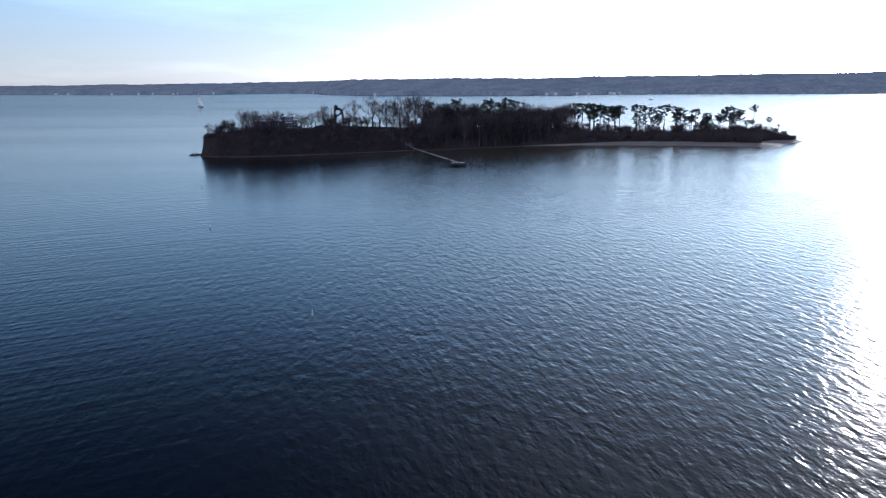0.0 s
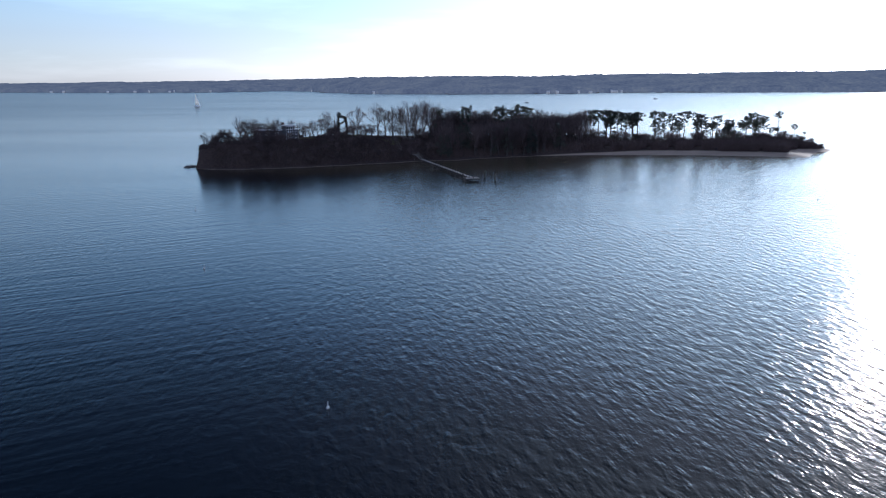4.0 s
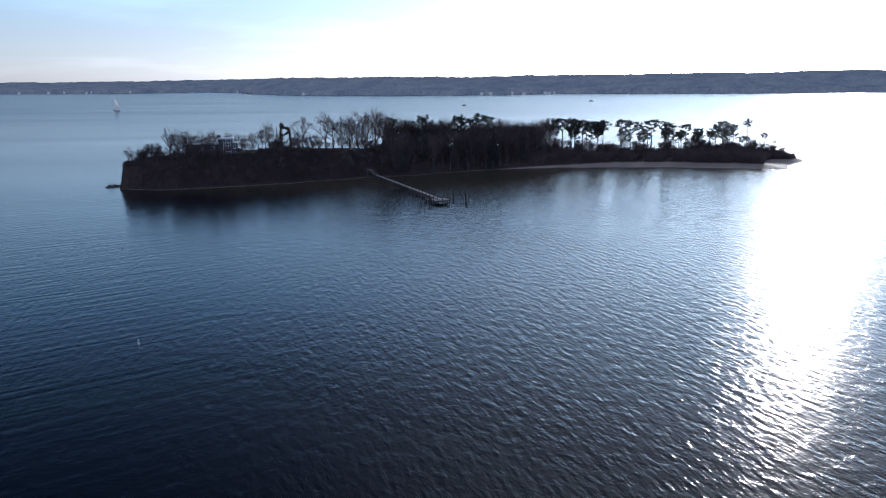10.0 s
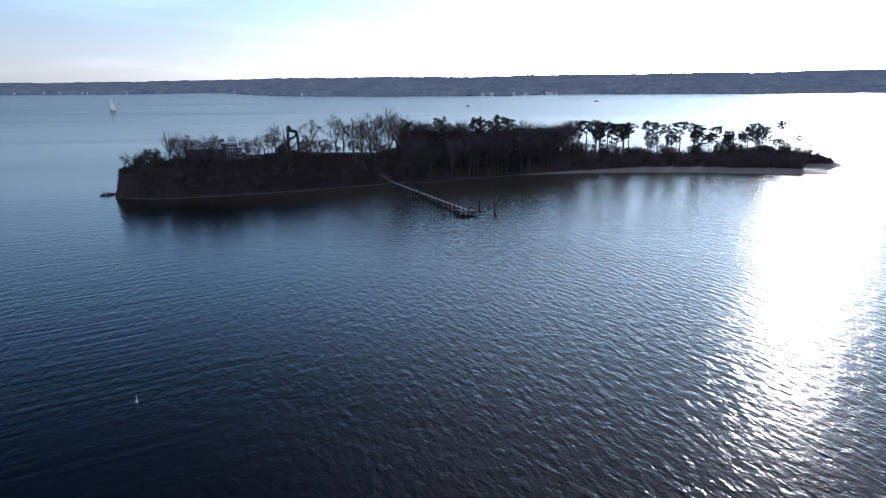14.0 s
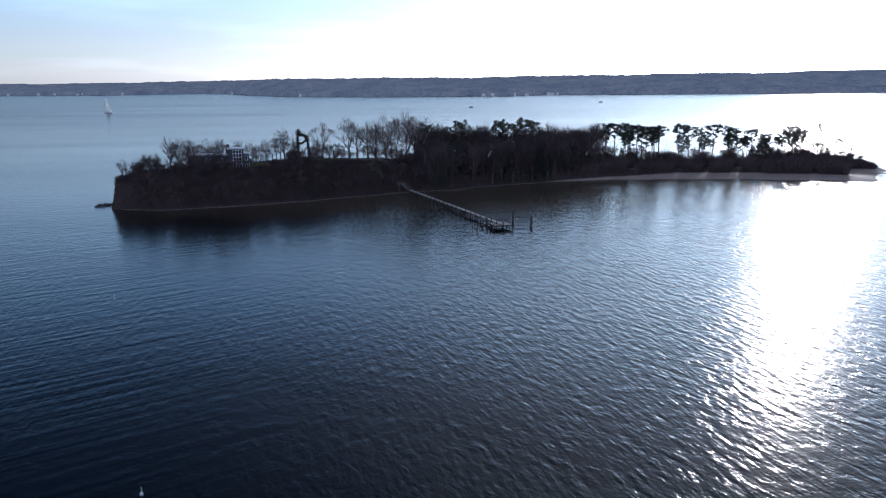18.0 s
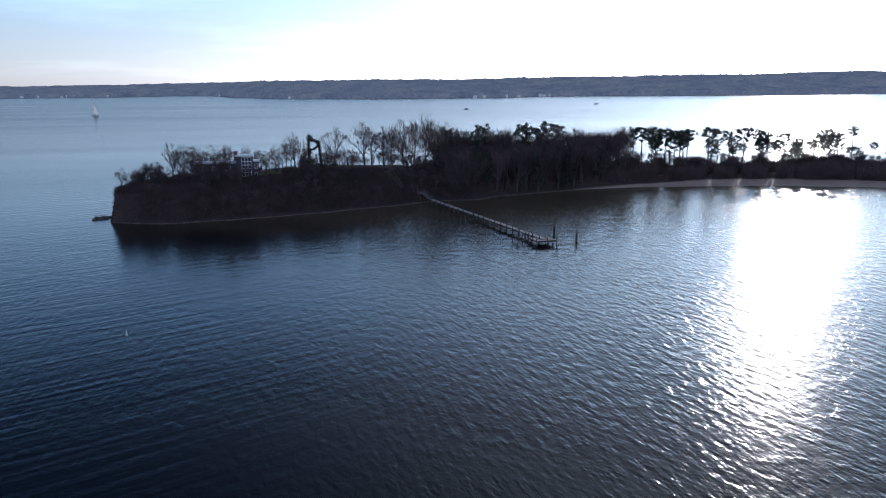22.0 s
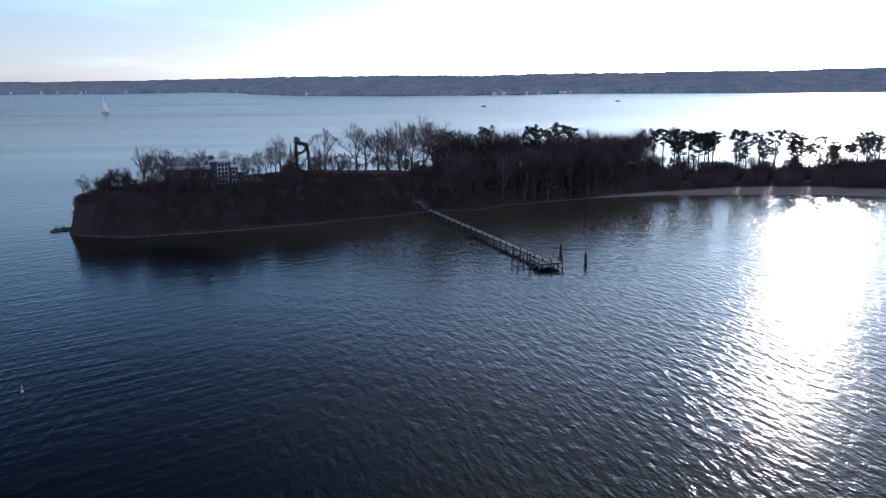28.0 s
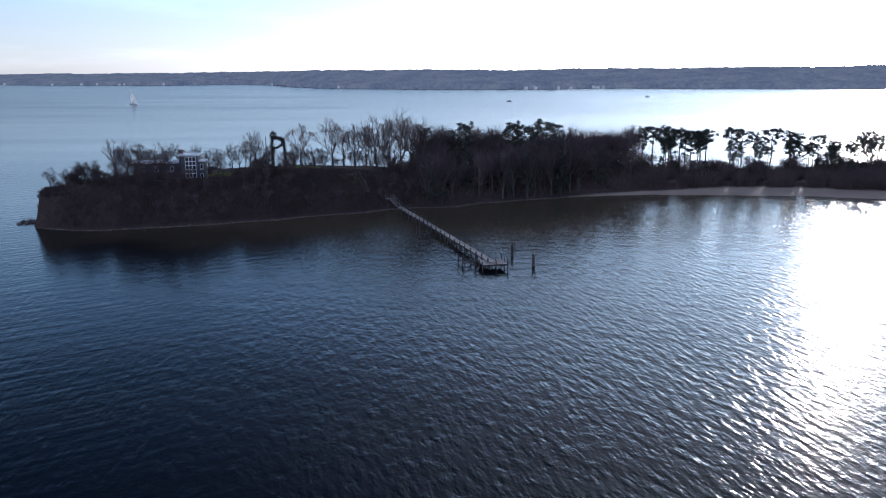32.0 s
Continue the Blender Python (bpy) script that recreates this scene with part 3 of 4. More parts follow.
def pine_tree(seed, height, clear, width, label, lean=0.05, layers=4):
    """A tall pine with a bare lower trunk and uneven, flat shelves of needles on crooked upper limbs."""
    rng = random.Random(seed)
    ob = thing("pine_tree", Matrix(), label, "pine tree", "pines on the island")
    tv, tf, cv, cf = [], [], [], []
    a = rng.random() * 6.28
    axis = [Vector((0, 0, -0.5))]
    for k in range(1, 8):
        z = height * k / 7.4
        s = lean * z * (0.6 + 0.4 * math.sin(k * 1.3 + seed))
        axis.append(Vector((math.cos(a) * s, math.sin(a) * s, z)))
    r = height * 0.0155

    def on_axis(z):
        u = min(6.999, max(0.0, z / (height / 7.4)))
        k = int(u)
        return axis[k].lerp(axis[k + 1], u - k)

    for k in range(7):
        prism(tv, tf, axis[k], axis[k + 1], r * (1.25 - k * 0.15), r * (1.25 - (k + 1) * 0.15), 7)
    limbs = 9 + 2 * layers
    for i in range(limbs):
        u = (i + rng.uniform(0.0, 0.8)) / limbs
        z = (clear + (0.985 - clear) * u ** 0.8) * height * 0.94
        reach = width * (0.62 + 0.75 * math.sin(math.pi * (0.12 + 0.72 * u))) * rng.uniform(0.5, 1.2)
        b = i * 2.4 + seed + rng.uniform(-0.5, 0.5)
        p = on_axis(z)
        m = p + Vector((math.cos(b) * reach * 0.5, math.sin(b) * reach * 0.5, reach * rng.uniform(0.02, 0.25)))
        q = m + Vector((math.cos(b + 0.4) * reach * 0.5, math.sin(b + 0.4) * reach * 0.5, reach * rng.uniform(0.08, 0.35)))
        prism(tv, tf, p, m, r * 0.34, r * 0.22, 4)
        prism(tv, tf, m, q, r * 0.22, r * 0.08, 4)
        for k in range(4):
            c = m.lerp(q, 0.1 + 0.3 * k) + Vector((rng.uniform(-0.45, 0.45), rng.uniform(-0.45, 0.45), rng.uniform(-0.1, 0.45)))
            w = width * rng.uniform(0.15, 0.3)
            tufts(rng, cv, cf, c, w * 1.2, w * 1.2, w * 0.65, 30, 0.31)
            prism(tv, tf, m.lerp(q, 0.2 * k), c, r * 0.1, r * 0.04, 3)
    tufts(rng, cv, cf, axis[7], width * 0.34, width * 0.34, width * 0.2, 70, 0.3)
    for i in range(6):
        p = on_axis(clear * height * rng.uniform(0.5, 1.0))
        b = rng.random() * 6.28
        prism(tv, tf, p, p + Vector((math.cos(b), math.sin(b), rng.uniform(-0.2, 0.4))) * rng.uniform(0.6, 1.8), r * 0.2, r * 0.06, 3)
    raw("trunk", tv, tf, PINE_BARK, ob)
    raw("crown", cv, cf, NEEDLES, ob)
    HEIGHT[ob.name] = sorted(v[2] for v in cv)[-8]
    return ob


def cedar_tree(seed, height, width, label):
    """A dense evergreen, leafy nearly to the ground, broad below and ragged above."""
    rng = random.Random(seed)
    ob = thing("evergreen_tree", Matrix(), label, "evergreen tree", "dark evergreens on the island")
    tv, tf, cv, cf = [], [], [], []
    prism(tv, tf, (0, 0, -0.5), (0, 0, height * 0.92), height * 0.02, 0.03, 7)
    n = 30
    for i in range(n):
        u = 0.12 + 0.84 * i / (n - 1)
        full = math.sin(math.pi * min(1.0, 0.28 + 0.72 * u)) ** 0.6
        reach = width * full * rng.uniform(0.45, 1.1)
        b = i * 2.4 + rng.uniform(-0.6, 0.6)
        c = Vector((math.cos(b) * reach * 0.7, math.sin(b) * reach * 0.7, u * height + rng.uniform(-0.4, 0.4)))
        s = width * rng.uniform(0.24, 0.4) * (1.0 - 0.35 * u)
        prism(tv, tf, (0, 0, u * height * 0.9), c, 0.05, 0.02, 3)
        tufts(rng, cv, cf, c, s, s, s * 0.7, 60, 0.42)
    raw("trunk", tv, tf, BARK, ob)
    raw("crown", cv, cf, CEDAR, ob)
    HEIGHT[ob.name] = sorted(v[2] for v in cv)[-8]
    return ob


def stand(proto, x, y, scale, turn, dz=0.0, squash=1.0):
    """Plants a copy of a tree on the island's ground."""
    m = Matrix.LocRotScale((x, y, island_z(x, y) - 0.05 + dz), Euler((0, 0, turn)), (scale, scale, scale * squash))
    ob = copy_thing(proto, m)
    ob.scale = (scale, scale, scale * squash)
    return ob


def remove(ob):
    for o in (*ob.children_recursive, ob):
        bpy.data.objects.remove(o)


BARE_TALL = [bare_tree(s, 15, 0.7, "tall bare leafless hardwood with fine grey twigs", 1, 4, 7) for s in (11, 12, 13, 14)]
BARE_WIDE = [bare_tree(s, 10, 0.62, "spreading bare leafless tree with crooked brown limbs", 1, 4, 6) for s in (21, 22, 23)]
BARE_BUSH = [bare_tree(s, 7, 0.8, "small bare many-stemmed tree on the island's edge", 3, 3, 10, "bare_shrub") for s in (31, 32)]
PINES = [pine_tree(s, 13, c, w, "tall pine with bare trunk and flat dark crown", l, k)
         for s, c, w, l, k in ((41, 0.62, 2.1, 0.03, 4), (42, 0.66, 1.9, 0.09, 3), (43, 0.74, 2.3, 0.06, 2), (44, 0.48, 2.0, 0.04, 6), (45, 0.84, 1.7, 0.10, 0))]
SAPLINGS = [bare_tree(s, 9, 0.7, "slim young bare tree in the thicket", 1, 3, 9, "bare_sapling") for s in (36, 37, 38, 39)]
CEDARS = [cedar_tree(s, 9, 2.9, "dense dark green evergreen among bare trees") for s in (51, 52, 53)]

rng = random.Random(5)


def plant(protos, x, y, top):
    """Plants one of the kinds so that its tip reaches the height top."""
    g = island_z(x, y)
    p = rng.choice(protos)
    s = max(0.3, (top - g) / HEIGHT[p.name])
    stand(p, x, y, s * rng.uniform(0.97, 1.03), rng.random() * 6.28)


# tall pines of known place: x, y, height of the tip
for x, y, top, k in ((17.1, 402, 23.6, 4), (30.1, 403, 24.7, 3), (47.5, 410, 24.3, 3), (50.5, 412, 23.2, 3), (55, 414, 22.4, 0), (58, 413, 24.7, 3), (62.5, 414, 23.8, 3),
                     (97, 425, 21.4, 4), (101.5, 426, 21.3, 1), (104.6, 424, 21.6, 0), (108, 428, 20.8, 3), (111, 425, 20.9, 0),
                     (116, 428, 19.6, 3), (119, 426, 20, 0), (123, 431, 19.6, 1), (132, 430, 20.2, 1), (139, 436, 19.6, 0), (147.5, 431, 20, 1), (143, 433, 18.4, 4)):
    p = PINES[k]
    stand(p, x, y, (top - island_z(x, y)) / HEIGHT[p.name], rng.random() * 6.28)
for x, y, top, k in ((154, 428, 19.4, 0), (158, 432, 17.6, 1), (164.6, 429, 17.6, 1), (170, 428, 13.6, 3), (174, 432, 13.4, 3), (180, 428, 17.5, 3), (183.5, 427, 19.2, 0),
                     (190.5, 430, 17.4, 3), (199, 433, 19.3, 4), (206, 428, 12.8, 2), (187, 434, 15.5, 3), (161, 434, 14, 3), (210, 425, 9, 4)):
    p = PINES[k]
    stand(p, x, y, (top - island_z(x, y)) / HEIGHT[p.name], rng.random() * 6.28)
# more pines between them, by stretches of the ridge
for x0, x1, n, lo, hi in ((96, 124, 7, 16.5, 20), (130, 150, 5, 13, 18.5), (152, 176, 10, 10.5, 16.5), (177, 197, 10, 10.5, 16.5)):
    for k in range(n):
        x, y = x0 + (x1 - x0) * (k + rng.random()) / n, rng.uniform(421, 437)
        plant(PINES[:4], x, y, rng.uniform(lo, hi))
# tall bare trees along the ridge: x, y, height of the tip
for x, y, top in ((-22.5, 404, 23.6), (-12, 402, 24.4), (-5, 404, 22.8), (2, 402, 25.2), (6, 405, 24.4), (9.5, 401, 26), (13, 404, 25),
                  (22, 408, 21.4), (26, 410, 21), (35, 408, 21.2), (39, 405, 21.2), (43, 412, 20.8), (66, 404, 20.6), (69, 410, 20), (73, 415, 19.8), (95, 430, 20.4),
                  (-36.5, 403, 21), (-1.5, 412, 22), (14, 410, 22.5), (-9, 410, 21.5)):
    plant(BARE_TALL, x, y, top)
# spreading trees round the house and on the western end
for x, y, top in ((-75.1, 384, 19.6), (-72.2, 386, 19), (-68, 386, 19.4), (-70, 391, 18.4), (-64, 388, 18.4), (-65.5, 383, 16.8), (-56.5, 371.2, 20), (-51.9, 387, 18.6),
                  (-48.7, 388, 17.5), (-44.1, 378, 17), (-43, 396, 18), (-40.5, 394, 17.4), (-37.8, 398, 19), (-39.5, 400, 17.6), (-46, 392, 16.4), (-34.5, 403, 17.6),
                  (-61, 390, 17.4), (-58.5, 393, 18), (-77.4, 374, 14.6), (-81.2, 372, 15.8), (-80, 374, 15.4), (-84.5, 370, 14), (-88, 368, 14.2), (-79, 378, 15.6),
                  (-60, 370, 13.6), (-66, 371, 14), (-71, 370, 13.6), (-48, 399, 17), (-25, 408, 17.5), (-33, 406, 17), (-73.5, 380, 16), (-41.5, 384, 14.5), (-68, 372, 17.4), (-64, 371, 16.6), (-60.5, 371, 17.6), (-53.5, 369.5, 14),
                  (-70.5, 371, 16.4), (-58.5, 370, 17), (-67, 373, 18)):
    plant(BARE_WIDE, x, y, top)
# dense wood between the landing and the long beach: bare saplings and dark evergreens
for _ in range(170):
    x = rng.uniform(13, 93)
    f = float(np.interp(x, [10, 25, 35, 65, 78, 92], [384, 385, 391, 402, 407, 411]))
    y = f + rng.random() ** 1.3 * 36
    top = rng.uniform(10.5, 15.5) + (y - f) * 0.16
    if rng.random() < 0.22:
        plant(CEDARS, x, y, min(top, 17))
    else:
        plant(SAPLINGS, x, y, top)
for _ in range(30):
    x = rng.uniform(-8, 92)
    y = rng.uniform(404 + max(0.0, x - 60) * 0.4, 434)
    plant(BARE_TALL, x, y, rng.uniform(18, 21) - max(0, x - 60) * 0.03)
# low growth under the pines
for _ in range(125):
    x = rng.uniform(90, 207)
    y = rng.uniform(416, 438) - max(0, x - 185) * 0.25
    g = island_z(x, y)
    if g < 1.5 or in_gap(x, y):
        continue
    plant(rng.choice((CEDARS, BARE_BUSH, SAPLINGS, PINES[:4], SAPLINGS, BARE_BUSH)), x, y, g + rng.uniform(4.4, 7.8) * (1 if x < 180 else 0.7))
# saplings and bushes on the left bluff
for _ in range(170):
    x = rng.uniform(-89, 16)
    f = float(np.interp(x, [-90, -79, -70, -50, -33, -8, 13], [362, 356, 355, 359, 365, 375, 384]))
    y = f + rng.uniform(2, 34 if x < -46 else 17)
    if -69 < x < -44 and y > 372 or -50 < x < -36 and 368 < y < 392 or -14 < x < 2 and 379 < y < 400:
        continue
    g = island_z(x, y)
    plant(rng.choice((BARE_BUSH, SAPLINGS)), x, y, g + (rng.uniform(2.4, 4.6) + 1.4 * (y - f > 14)) * (0.66 if x < -64 else 1.0))
for x, y, h in ((-86, 366, 4.2), (-82.5, 370, 4.4), (-77, 368, 4.4), (-69, 367, 5), (-60.5, 366, 4.4), (-63, 369, 5), (-54, 367, 4.0), (-45, 371, 4.6), (-42, 373, 5)):
    plant(BARE_WIDE, x, y, island_z(x, y) + h)
for x, y, h in ((206, 420, 3.4), (209, 417, 2.8), (212, 421, 3.2), (215, 416, 2.2), (217, 420, 2.4), (203, 424, 4)):
    plant(BARE_BUSH, x, y, island_z(x, y) + h)
for _ in range(4):
    x = rng.uniform(-83.5, -77.5)
    plant(BARE_BUSH, x, rng.uniform(369, 375), rng.uniform(13.6, 16) - abs(x + 80.6) * 0.35)
# bushes and young trees at the feet of the tall ones on the ridge
for k in range(36):
    x = -33 + 46 * (k + rng.random()) / 36
    y = rng.uniform(399, 409)
    plant((*SAPLINGS, *BARE_BUSH), x, y, island_z(x, y) + rng.uniform(2.2, 5.5))
for k in range(34):
    x = -72 + 20 * (k + rng.random()) / 34
    plant((*SAPLINGS, *BARE_BUSH), x, rng.uniform(366.5, 371.5), rng.uniform(11.6, 13.4))
for p in (*BARE_TALL, *BARE_WIDE, *BARE_BUSH, *SAPLINGS, *PINES, *CEDARS):
    remove(p)


def build_brush(name, label, seed, x0, x1, depth0, depth1, count, tall):
    """Leafless scrub on the banks: many thin stems in clumps."""
    r = random.Random(seed)
    verts, faces = [], []
    tries = 0
    while count and tries < 90000:
        tries += 1
        x, y = r.uniform(x0, x1), r.uniform(352, 440)
        d = shore_depth(x, y)
        if not depth0 < d < depth1 or island_z(x, y) < (1.3 if x > 60 else 0.55):
            continue
        if -66 < x < -46 and 371 < y < 386 or -48 < x < 6 and y > 391 or -48 < x < -40 and y > 373:
            continue
        lane = d > 3 and in_gap(x, y)
        if lane and y < 421:
            continue
        count -= 1
        z = island_z(x, y) - 0.1
        h = tall * r.uniform(0.6, 1.1) * (0.72 if lane else 1.0) * (1.0 - 0.65 * smooth(192, 215, x)) * (0.92 + 0.55 * noise.noise((x * 0.22, y * 0.22, 6.0)))
        for _ in range(8):
            a = r.random() * 6.28
            o = r.random() * 0.6
            b = Vector((x + math.cos(a) * o, y + math.sin(a) * o, z))
            e = b + Vector((r.uniform(-0.6, 0.6), r.uniform(-0.6, 0.6), 1.0)) * h * r.uniform(0.5, 1.0)
            for p, q, w in ((b, e, 0.05), (b.lerp(e, 0.4), None, 0.035), (b.lerp(e, 0.65), None, 0.03)):
                q = q or p + Vector((r.uniform(-0.8, 0.8), r.uniform(-0.8, 0.8), r.uniform(0.1, 0.9))) * h * 0.45
                c = r.random() * 6.28
                n = len(verts)
                verts.extend(((p.x - math.cos(c) * w, p.y - math.sin(c) * w, p.z), (p.x + math.cos(c) * w, p.y + math.sin(c) * w, p.z), tuple(q)))
                faces.append((n, n + 1, n + 2))
    ob = raw(name, verts, faces, BRUSH)
    tagged(ob, label, "brush", kind="stuff")


build_brush("brush", "leafless brown scrub covering the island's steep bank", 61, -91, 20, 0.3, 30, 15000, 1.9)
build_brush("brush", "leafless scrub and saplings at the foot of the woods", 62, 12, 95, 0.8, 28, 6000, 3.0)
build_brush("brush", "low scrub on the bank above the beach", 63, 92, 219, 1.2, 36, 10500, 5.2)


# ---- ivy-covered tree in the shape of a gate ----
def ivy_tree(x, y):
    g = island_z(x, y)
    ob = thing("ivy_covered_tree", pose(x, y, g) @ Matrix.Diagonal((0.94, 1.0, 1.1, 1)), "two old trunks joined at the top under thick dark ivy", "tree")
    r = random.Random(9)
    tv, tf, cv, cf = [], [], [], []
    left = [(-2.1, 0, -0.5), (-2.0, 0, 3), (-2.15, 0.1, 6), (-1.9, 0, 8.2)]
    right = [(2.3, 0, -0.5), (2.2, 0.1, 3), (1.9, 0, 6.0), (1.5, 0, 7.6)]
    cross = [(-1.9, 0, 8.2), (-0.4, 0.1, 8.0), (1.5, 0, 7.5)]
    lower = [(-2.0, 0, 5.0), (-0.5, 0, 5.1), (0.9, 0.1, 5.9), (1.6, 0, 6.6)]
    for path, rad in ((left, 0.4), (right, 0.38), (cross, 0.36), (lower, 0.18)):
        for p, q in zip(path, path[1:]):
            prism(tv, tf, p, q, rad, rad * 0.9, 6)
            p, q = Vector(p), Vector(q)
            n = max(3, int((q - p).length / 0.45))
            for k in range(n):
                c = p.lerp(q, (k + 0.5) / n)
                s = rad * r.uniform(1.4, 2.0) + 0.16
                tufts(r, cv, cf, c, s, s, s, 70, 0.3)
    tufts(r, cv, cf, Vector((-1.6, 0, 8.9)), 1.35, 1.0, 1.2, 420, 0.3)
    tufts(r, cv, cf, Vector((1.4, 0, 7.4)), 0.9, 0.8, 0.8, 220, 0.3)
    for k in range(14):
        a = r.random() * 6.28
        p = Vector((-2.0 + r.uniform(-0.5, 0.8), 0, 9.0))
        prism(tv, tf, p, p + Vector((math.cos(a) * 0.5, math.sin(a) * 0.5, r.uniform(0.8, 1.9))), 0.03, 0.01, 3)
    raw("trunk", tv, tf, BARK, ob)
    raw("ivy", cv, cf, IVY, ob, "dark green ivy leaves")


ivy_tree(-29.6, 405)


def dead_trunk(x, y, top, radius, label):
    g = island_z(x, y)
    ob = thing("dead_trunk", pose(x, y, g), label, "tree trunk")
    h = top - g
    v, f = [], []
    prism(v, f, (0, 0, -0.4), (0.1, 0, h * 0.5), radius * 1.2, radius, 7)
    prism(v, f, (0.1, 0, h * 0.5), (0.05, 0, h), radius, radius * 0.7, 7, True)
    raw("trunk", v, f, BARK, ob)
    v, f = [], []
    for k in range(4):
        z = h * (0.62 + 0.09 * k)
        prism(v, f, (0.08, 0, z), (0.08 + (-1) ** k * (0.5 + 0.1 * k), 0.2, z + 0.3), 0.06, 0.03, 4)
    raw("branch_stubs", v, f, BARK, ob)


dead_trunk(-18.1, 401.2, 14.1, 0.33, "broken dark tree stump standing on the ridge")
dead_trunk(94, 433.7, 16.7, 0.14, "slim dead trunk with short broken branches")
dead_trunk(-33.2, 402, 20.5, 0.12, "slim dead trunk beside the ivy tree")


# ---- house ----
def house():
    base = 9.25
    ob = thing("house", pose(-51.6, 374.2, base, 0, 0, 3), "grey two-storey house with flat pale roofs and a glazed stair tower", "house")

    def window(x, z, w, h, cols, rows, y):
        """A white framed window set into a wall that faces -y."""
        fr = part("window", boxes((x - w / 2, x + w / 2, y - 0.06, y + 0.05, z, z + 0.12), (x - w / 2, x + w / 2, y - 0.06, y + 0.05, z + h - 0.12, z + h),
                                  (x - w / 2, x - w / 2 + 0.12, y - 0.06, y + 0.05, z + 0.12, z + h - 0.12), (x + w / 2 - 0.12, x + w / 2, y - 0.06, y + 0.05, z + 0.12, z + h - 0.12)), TRIM, ob, "white window frame")
        cw, ch = (w - 0.24) / cols, (h - 0.24) / rows
        for c in range(1, cols):
            xx = x - w / 2 + 0.12 + c * cw
            part("mullion", boxes((xx - 0.09, xx + 0.09, y - 0.055, y + 0.04, z + 0.12, z + h - 0.12)), TRIM, fr)
        for k in range(1, rows):
            zz = z + 0.12 + k * ch
            part("transom", boxes((x - w / 2 + 0.12, x + w / 2 - 0.12, y - 0.05, y + 0.035, zz - 0.09, zz + 0.09)), TRIM, fr)
        for c in range(cols):
            for k in range(rows):
                xx, zz = x - w / 2 + 0.12 + c * cw, z + 0.12 + k * ch
                part("pane", boxes((xx, xx + cw, y - 0.01, y + 0.01, zz, zz + ch)), GLASS, fr)
        part("sill", boxes((x - w / 2 - 0.08, x + w / 2 + 0.08, y - 0.16, y - 0.065, z - 0.1, z - 0.01)), TRIM, fr)

    def wall(name, x0, x1, y0, y1, z0, z1):
        w = part(name, boxes((x0, x1, y0, y1, z0, z1)), SIDING, ob)
        n = int((z1 - z0) / 0.3)
        for k in range(n):
            part("siding_board", boxes((x0 - 0.02, x1 + 0.02, y0 - 0.035, y0 - 0.003, z0 + k * 0.3 + 0.01, z0 + k * 0.3 + 0.28)), SIDING, w)
        return w

    wall("tower_wall", -2.6, 2.6, 0, 6, -1, 8.0)
    part("tower_roof", boxes((-2.95, 2.95, -0.45, 6.4, 8.0, 8.3), bevel=0.03), ROOFING, ob, "pale flat roof with white edge")
    window(0.55, 1.7, 3.0, 6.0, 3, 5, -0.06)
    wall("side_wall", 2.62, 4.3, 0.7, 5.6, -1, 6.3)
    part("side_roof", boxes((2.63, 4.6, 0.35, 5.9, 6.3, 6.55), bevel=0.03), ROOFING, ob)
    window(3.45, 4.1, 0.9, 1.5, 1, 1, 0.64)
    window(3.45, 1.4, 0.9, 1.4, 1, 1, 0.64)
    wall("wing_wall", -15.5, -2.62, 1.2, 8, -1, 5.9)
    part("wing_roof", boxes((-15.9, -2.63, 0.7, 8.4, 5.9, 6.2), bevel=0.03), ROOFING, ob, "pale flat roof")
    part("fascia", boxes((-15.92, -2.64, 0.64, 0.697, 5.82, 6.24), bevel=0.01), TRIM, ob, "white roof edge board")
    part("fascia", boxes((-2.97, 2.97, -0.51, -0.453, 7.94, 8.34), bevel=0.01), TRIM, ob, "white roof edge board")
    part("fascia", boxes((2.64, 4.62, 0.29, 0.347, 6.24, 6.58), bevel=0.01), TRIM, ob, "white roof edge board")
    for x in (-13.2, -9.4, -5.2):
        window(x, 3.6, 1.5, 1.5, 2, 1, 1.14)
    for x in (-13.2, -9.2, -5.2):
        window(x, 0.9, 1.7, 1.4, 2, 1, 1.14)
    part("chimney", boxes((-3.4, -2.2, 4.2, 5.4, 6.25, 9.2), bevel=0.02), BRICK, ob, "dark brick chimney")
    part("chimney_cap", boxes((-3.5, -2.1, 4.1, 5.5, 9.2, 9.35)), STONE, ob)
    dk = part("deck", boxes((-2.6, 4.2, -2.2, -0.1, 0.9, 1.05)), WOOD, ob, "weathered wooden deck")
    for x in (-2.4, 0.8, 4.0):
        part("deck_post", boxes((x - 0.07, x + 0.07, -2.15, -2.0, -1, 0.9)), WOOD, dk)


house()


# ---- lawn ----
def lawn(cx, cy, rx, ry, seed):
    r = random.Random(seed)
    verts, faces = [], []
    for _ in range(2600):
        a, q = r.random() * 6.28, math.sqrt(r.random())
        x, y = cx + math.cos(a) * q * rx, cy + math.sin(a) * q * ry
        z = island_z(x, y)
        b = r.random() * 3.14
        dx, dy = math.cos(b) * 0.22, math.sin(b) * 0.22
        n = len(verts)
        verts.extend(((x - dx, y - dy, z - 0.02), (x + dx, y + dy, z - 0.02), (x + dy * 0.4, y - dx * 0.4, z + r.uniform(0.10, 0.26))))
        faces.append((n, n + 1, n + 2))
    tagged(raw("grass", verts, faces, GRASS), "short winter grass in a sunlit clearing", "grass", kind="stuff")


lawn(-44.5, 379, 4.5, 9, 71)
lawn(-7, 389.5, 6.5, 6, 72)
lawn(-26, 398, 10, 4, 73)


